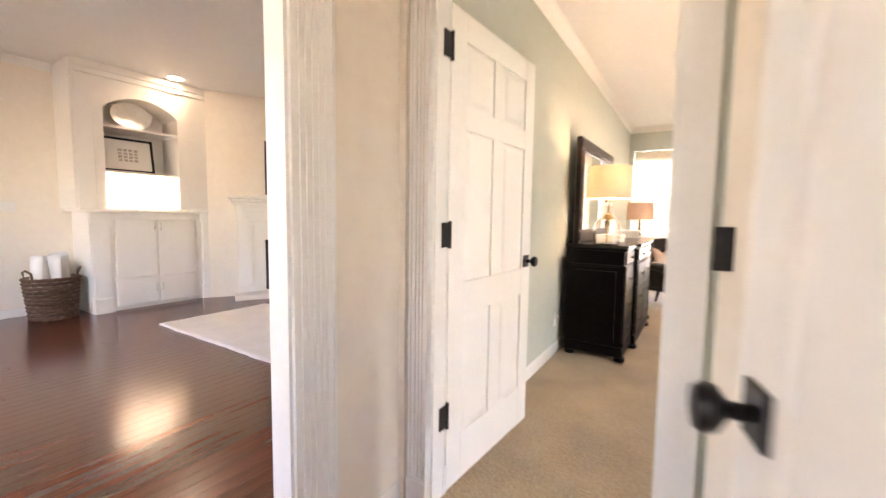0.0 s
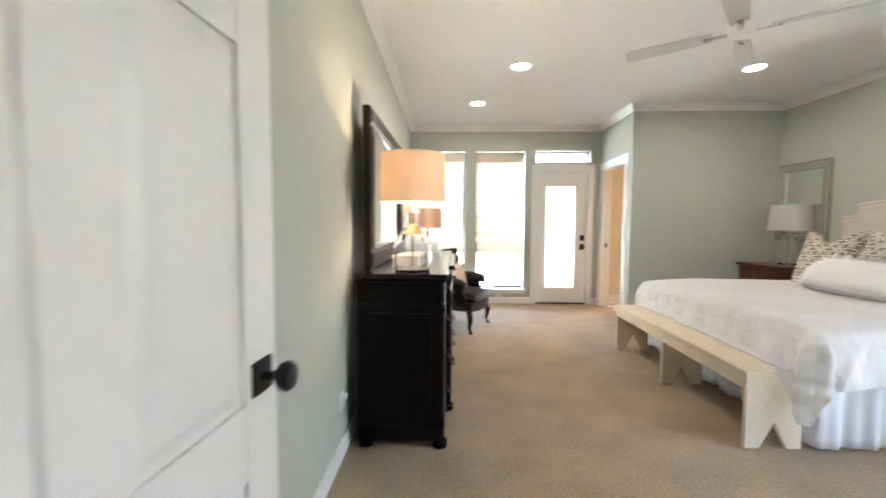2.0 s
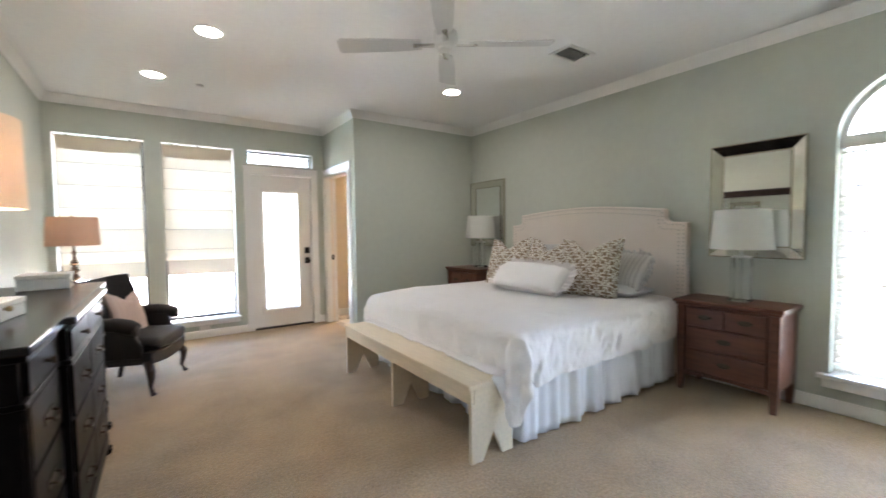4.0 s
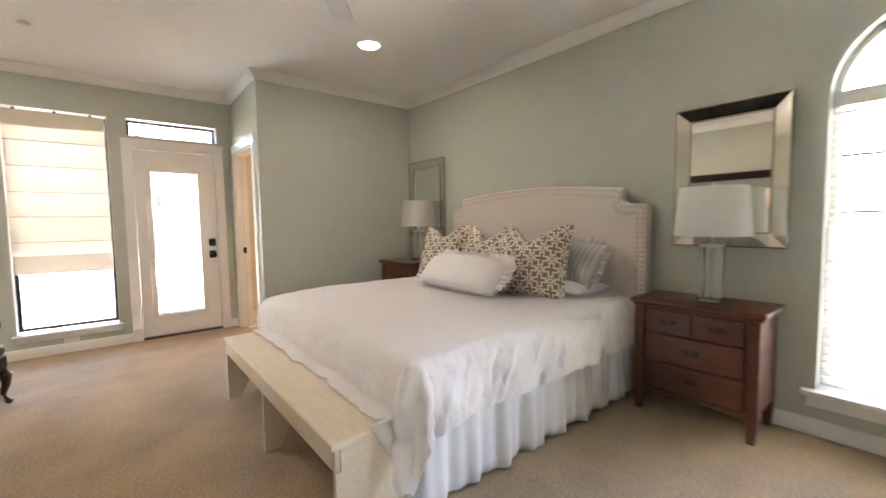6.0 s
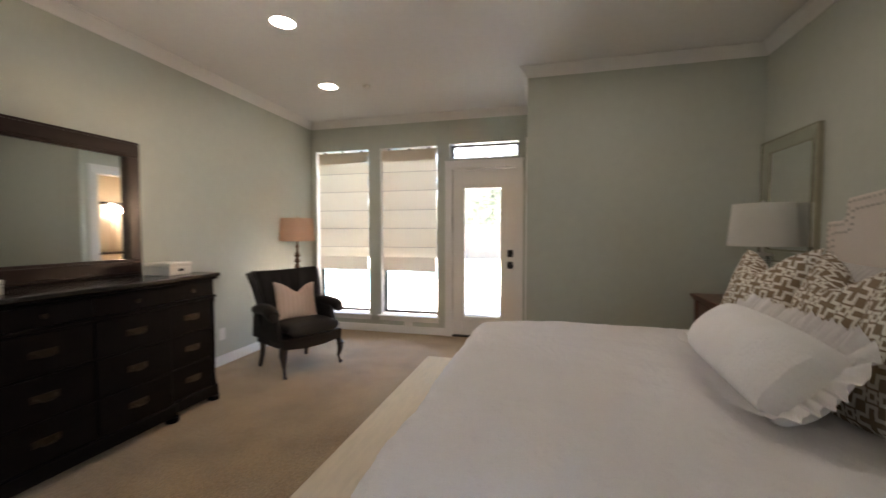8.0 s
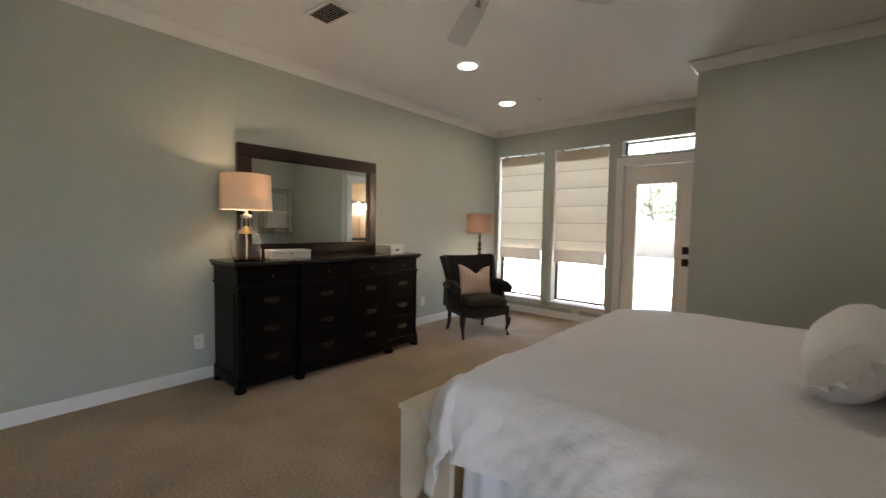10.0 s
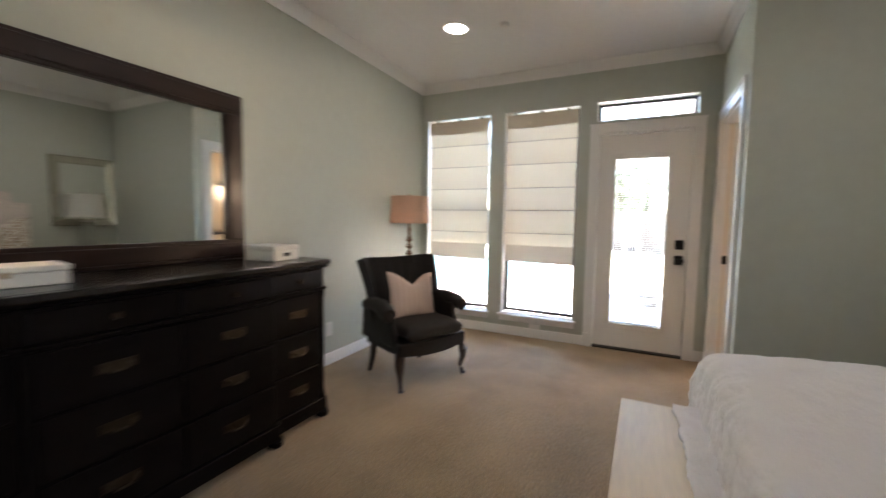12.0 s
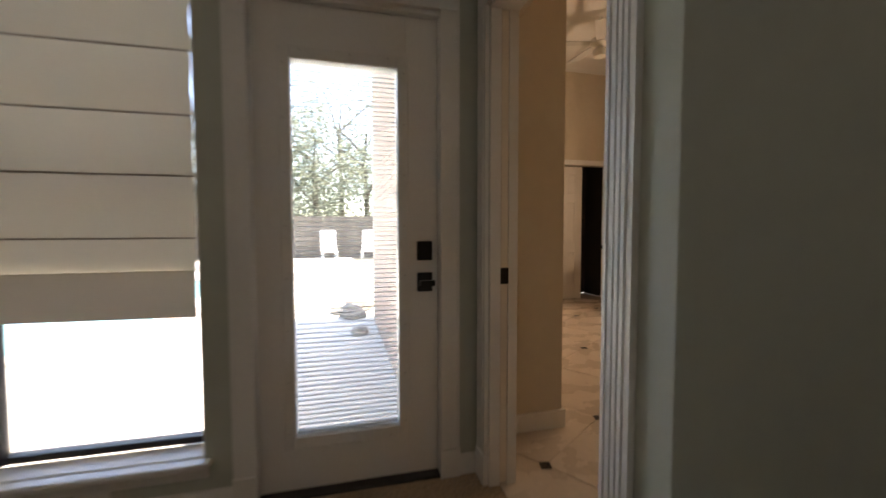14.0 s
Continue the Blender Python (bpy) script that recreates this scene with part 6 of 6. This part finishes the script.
for x, y, lean, zz in ((-5.70, 1.245, -16, 0.31), (-5.75, 1.43, 12, 0.34)):
    t = thing("rolled_towel", "white rolled towel standing in the wicker basket", "towel", pose(x, y, zz, lean * 0.4, lean, 0), "towels in the basket")

    def roll(u, v):
        a = u * 6 * math.pi
        r = 0.022 + 0.078 * u + 0.004 * noise.noise(Vector((math.cos(a) * 3, math.sin(a) * 3, v * 4 + x)))
        return (r * math.cos(a), r * math.sin(a), 0.40 * v - 0.012 * u * v)
    ob = part("roll", grid(bmesh.new(), roll, 90, 6), TOWEL, t)
    sd = ob.modifiers.new("pile", "SOLIDIFY")
    sd.thickness = 0.012


def rug(u, v):
    x, y = -4.45 + 2.6 * u, 1.87 + 1.25 * v
    e = 0.02 * noise.noise(Vector((x * 4, y * 4, 0)))
    return (x + (e if u in (0, 1) else 0), y + (e if v in (0, 1) else 0), 0.018 + 0.006 * noise.noise(Vector((x * 9, y * 9, 2))))


rg = solid("area_rug", grid(bmesh.new(), rug, 50, 30), RUGM, "white shaggy area rug on the cherry wood floor", "rug")
sd = rg.modifiers.new("pile", "SOLIDIFY")
sd.thickness, sd.offset = 0.016, -1

# ---- bathroom things ----
van = thing("vanity_cabinet", "cream panelled vanity wall unit with a dark counter", "cabinet", pose(BX, 9.8, 0))
part("body", boxes((-0.5, -0.002, -1.3, 1.3, 0.0, 0.84)), CREAM, van, "", False)
part("counter", boxes((-0.53, -0.002, -1.33, 1.33, 0.84, 0.88)), UNLIT_STONE, van, "dark stone counter", False)
for k in range(6):
    y = -1.26 + 0.43 * k
    soften(part("door", boxes((-0.518, -0.501, y, y + 0.40, 0.10, 0.80)), CREAM, van, "", False), 0.006)
for k in range(5):
    y = -1.25 + 0.51 * k
    soften(part("panel", boxes((-0.03, -0.003, y, y + 0.46, 0.92, 1.62)), CREAM, van, "cream wall panel", False), 0.008)
vl = thing("vanity_light", "nickel three-light vanity bar with glowing glass shades", "wall light", pose(BX, 9.75, 1.92))
part("bar", boxes((-0.06, -0.001, -0.42, 0.42, -0.03, 0.03)), BLACK, vl, "dark backplate", False)
for y in (-0.28, 0.0, 0.28):
    part("shade", lathe(bmesh.new(), [(0.03, 0.02), (0.05, -0.02), (0.075, -0.12), (0.07, -0.12)], (-0.14, y, -0.02), 18), GLOWB, vl, "glowing frosted glass shade")
    part("arm", tube(bmesh.new(), [(-0.06, y, 0.0), (-0.14, y, 0.01)], 0.008, 8), NICKEL, vl)
lamp("vanity_lamp", "AREA", look((BX - 0.16, 9.75, 1.78), (BX - 1.6, 9.6, 1.9)), 5.5, (1.0, 0.74, 0.48), 0.7, 0.1)
bf = thing("ceiling_fan", "white ceiling fan with a light globe in the bathroom", "ceiling fan", pose(4.45, 10.1, 0))
part("downrod", lathe(bmesh.new(), [(0.015, 3.30), (0.015, BH)], n=12), TRIM, bf)
part("motor", lathe(bmesh.new(), [(0.05, 3.34), (0.11, 3.31), (0.11, 3.26), (0.05, 3.23)]), TRIM, bf)
part("globe", lathe(bmesh.new(), [(0.05, 3.228), (0.085, 3.18), (0.07, 3.12), (0.01, 3.09)]), PLASTIC, bf, "white glass globe")
bb = mesh_of("blade", prism(bmesh.new(), [(0.1, -0.045), (0.56, -0.06), (0.58, 0.05), (0.1, 0.045)], 3.272, 3.28), BLADE)
for a in (20, 92, 164, 236, 308):
    o = new("blade", bb)
    o.parent = bf
    o.matrix_basis = pose(0, 0, 0, 0, 0, a)

# ---- outside things ----
fence = thing("fence", "weathered grey-brown board fence behind the patio", "fence")
bd = mesh_of("board", boxes((-0.068, 0.068, -0.010, 0.010, -0.3, 1.75)), FENCE)
for k in range(150):
    o = new("board", bd)
    o.parent = fence
    o.location = (-11 + 0.142 * k, 26.0 + (0.012 if k % 2 else 0.0), 0)
for z in (0.2, 1.3):
    part("rail", boxes((-11, 10.3, 26.02, 26.06, z, z + 0.09)), FENCE, fence, "", False)


def patio_chair(x, y, rz):
    t = thing("patio_chair", "white resin patio lounge chair in the sun", "patio chair", pose(x, y, -0.15, 0, 0, rz), "patio chairs by the fence")
    soften(part("seat", boxes((-0.32, 0.32, -0.5, 0.35, 0.30, 0.36)), RESIN, t, "", False), 0.01)
    part("backrest", prism(bmesh.new(), [(0.30, 0.34), (0.36, 0.34), (0.66, 1.22), (0.60, 1.24)], -0.34, 0.34, "x"), RESIN, t, "", False)
    for sx in (-0.29, 0.29):
        for yy in (-0.45, 0.30):
            part("leg", boxes((sx - 0.025, sx + 0.025, yy - 0.025, yy + 0.025, 0, 0.2995)), RESIN, t, "", False)


patio_chair(1.05, 24.2, 6)
patio_chair(2.75, 24.0, -8)


def leaf_mesh(seed, r, n):
    rnd = random.Random(seed)
    bm = bmesh.new()
    clumps = [(Vector((rnd.uniform(-1, 1), rnd.uniform(-1, 1), rnd.uniform(-0.8, 1))) * r, rnd.uniform(0.3, 0.6) * r) for _ in range(16)]
    for _ in range(n):
        c, cr = rnd.choice(clumps)
        d = Vector((rnd.gauss(0, 1), rnd.gauss(0, 1), rnd.gauss(0, 1))).normalized() * cr * rnd.uniform(0.5, 1.05)
        p = c + d
        a = Vector((rnd.uniform(-1, 1), rnd.uniform(-1, 1), rnd.uniform(-1, 1))).normalized() * rnd.uniform(0.07, 0.14)
        b = a.cross(Vector((rnd.uniform(-1, 1), rnd.uniform(-1, 1), rnd.uniform(-1, 1)))).normalized() * rnd.uniform(0.04, 0.07)
        bm.faces.new([bm.verts.new(q) for q in (p - a, p + b, p + a, p - b)])
    return bm


def tree(x, y, h, r, seed):
    t = thing("tree", "leafy green tree behind the fence", "tree", pose(x, y, -0.32), "trees behind the fence")
    part("trunk", tube(bmesh.new(), [(0, 0, 0), (0.08, 0.03, h * 0.35), (-0.05, 0.05, h * 0.65), (0.1, 0, h * 0.9)], [0.20, 0.16, 0.11, 0.04], 10), BARK, t)
    for k in range(5):
        a = 2 * math.pi * k / 5 + seed
        z = h * (0.40 + 0.08 * k)
        part("limb", tube(bmesh.new(), [(0, 0, z), (0.4 * r * math.cos(a), 0.4 * r * math.sin(a), z + 0.3 * r), (0.9 * r * math.cos(a), 0.9 * r * math.sin(a), z + 0.5 * r)], [0.08, 0.05, 0.02], 7), BARK, t)
    part("crown", leaf_mesh(seed, r, 5200), LEAF, t, "ragged crown of small leaves", False, pose(0, 0, h * 0.52))


for i, (x, y, h, r) in enumerate(((-4.5, 30, 6.0, 2.8), (0.2, 29, 7.0, 3.2), (3.0, 30, 7.8, 3.5), (-9.5, 31, 7, 2.8), (1.6, 34, 11.0, 4.4), (-1.8, 33, 8.0, 3.2))):
    tree(x, y, h, r, i + 3)
for i, (x, y, s) in enumerate(((1.66, 11.9, 0.20), (1.5, 12.25, 0.16), (1.78, 12.5, 0.22), (1.72, 10.9, 0.10))):
    bm = bmesh.new()
    bmesh.ops.create_icosphere(bm, subdivisions=3, radius=s)
    for v in bm.verts:
        v.co *= 1 + 0.35 * noise.noise(v.co * 5 + Vector((i * 3, 0, 0)))
        v.co.z = max(v.co.z * 0.7, -s * 0.35)
    solid("garden_stone", bm, ROCK, "rough tan garden stone beside the brick wall", "stone", pose(x, y, -0.15 + s * 0.34), group="garden stones")

# ---- pieces of floors and walls ----
rndp = random.Random(4)
plank_data = {}
for r in range(64):
    x = -6.03 + 0.083 * r
    y = -0.9 - rndp.random() * 0.9
    while y < 3.6:
        ln = rndp.choice((0.9, 1.2, 1.5, 1.8))
        if ln not in plank_data:
            bm = boxes((0.0008, 0.0822, 0.0008, ln - 0.0008, -0.004, 0.0), bev=0.0008)
            plank_data[ln] = mesh_of("plank", bm, PLANK)
        o = new("plank", plank_data[ln])
        o.parent = wood_floor
        o.location = (x, y, 0.0)
        y += ln
A, B = Vector((0.552, 0.361, 0)), Vector((-0.361, 0.552, 0))
O = Vector((2.442, 7.628, 0))
tl = A.length
bm = boxes((0.004, tl - 0.004, 0.004, tl - 0.004, -0.008, 0.0))
bmesh.ops.bevel(bm, geom=[e for e in bm.edges if abs(e.verts[0].co.z - e.verts[1].co.z) > 0.005], offset=0.036, segments=1, affect="EDGES")
tile = mesh_of("tile", bm, TILE)
ins = mesh_of("inset_tile", prism(bmesh.new(), [(-0.036, 0), (0, -0.036), (0.036, 0), (0, 0.036)], -0.008, 0.0005), INSET)
ang = math.degrees(math.atan2(A.y, A.x))
for i in range(-2, 9):
    for j in range(-6, 7):
        p = O + A * i + B * j
        c = p + (A + B) / 2
        if 2.5 < c.x < 5.4 and 7.05 < c.y < 11.4:
            o = new("tile", tile)
            o.parent = bath_floor
            o.matrix_basis = pose(p.x, p.y, 0, 0, 0, ang)
        if 2.21 < p.x < 5.7 and 6.86 < p.y < 11.6:
            o = new("inset_tile", ins)
            o.parent = bath_floor
            o.matrix_basis = pose(p.x, p.y, 0, 0, 0, ang)
# edge tiles cut to the threshold strip
struct("floor_bath_edge", boxes((2.176, 5.74, 6.81, 7.94, -0.02, -0.0045)), TILE, "cut edge tiles in the bathroom doorway")
bk1 = mesh_of("brick", boxes((-0.006, 0.0, 0.0, 0.20, 0.0, 0.060)), BRICK)
rowsb = bmesh.new()
count = 0
for r in range(50):
    z = -0.14 + 0.072 * r
    y = 7.90 - (0.1 if r % 2 else 0.0)
    while y < 11.5:
        if y >= 7.88:
            if z < 2.3 and y < 9.9 and count < 300:
                o = new("brick", bk1)
                o.parent = brick_wall
                o.location = (1.962, y, z)
                count += 1
            else:
                box(rowsb, 1.956, 1.962, y, y + 0.20, z, z + 0.060)
        y += 0.212
rest = part("brickwork", rowsb, BRICK, brick_wall, "", False)
rest["kind"] = "stuff"
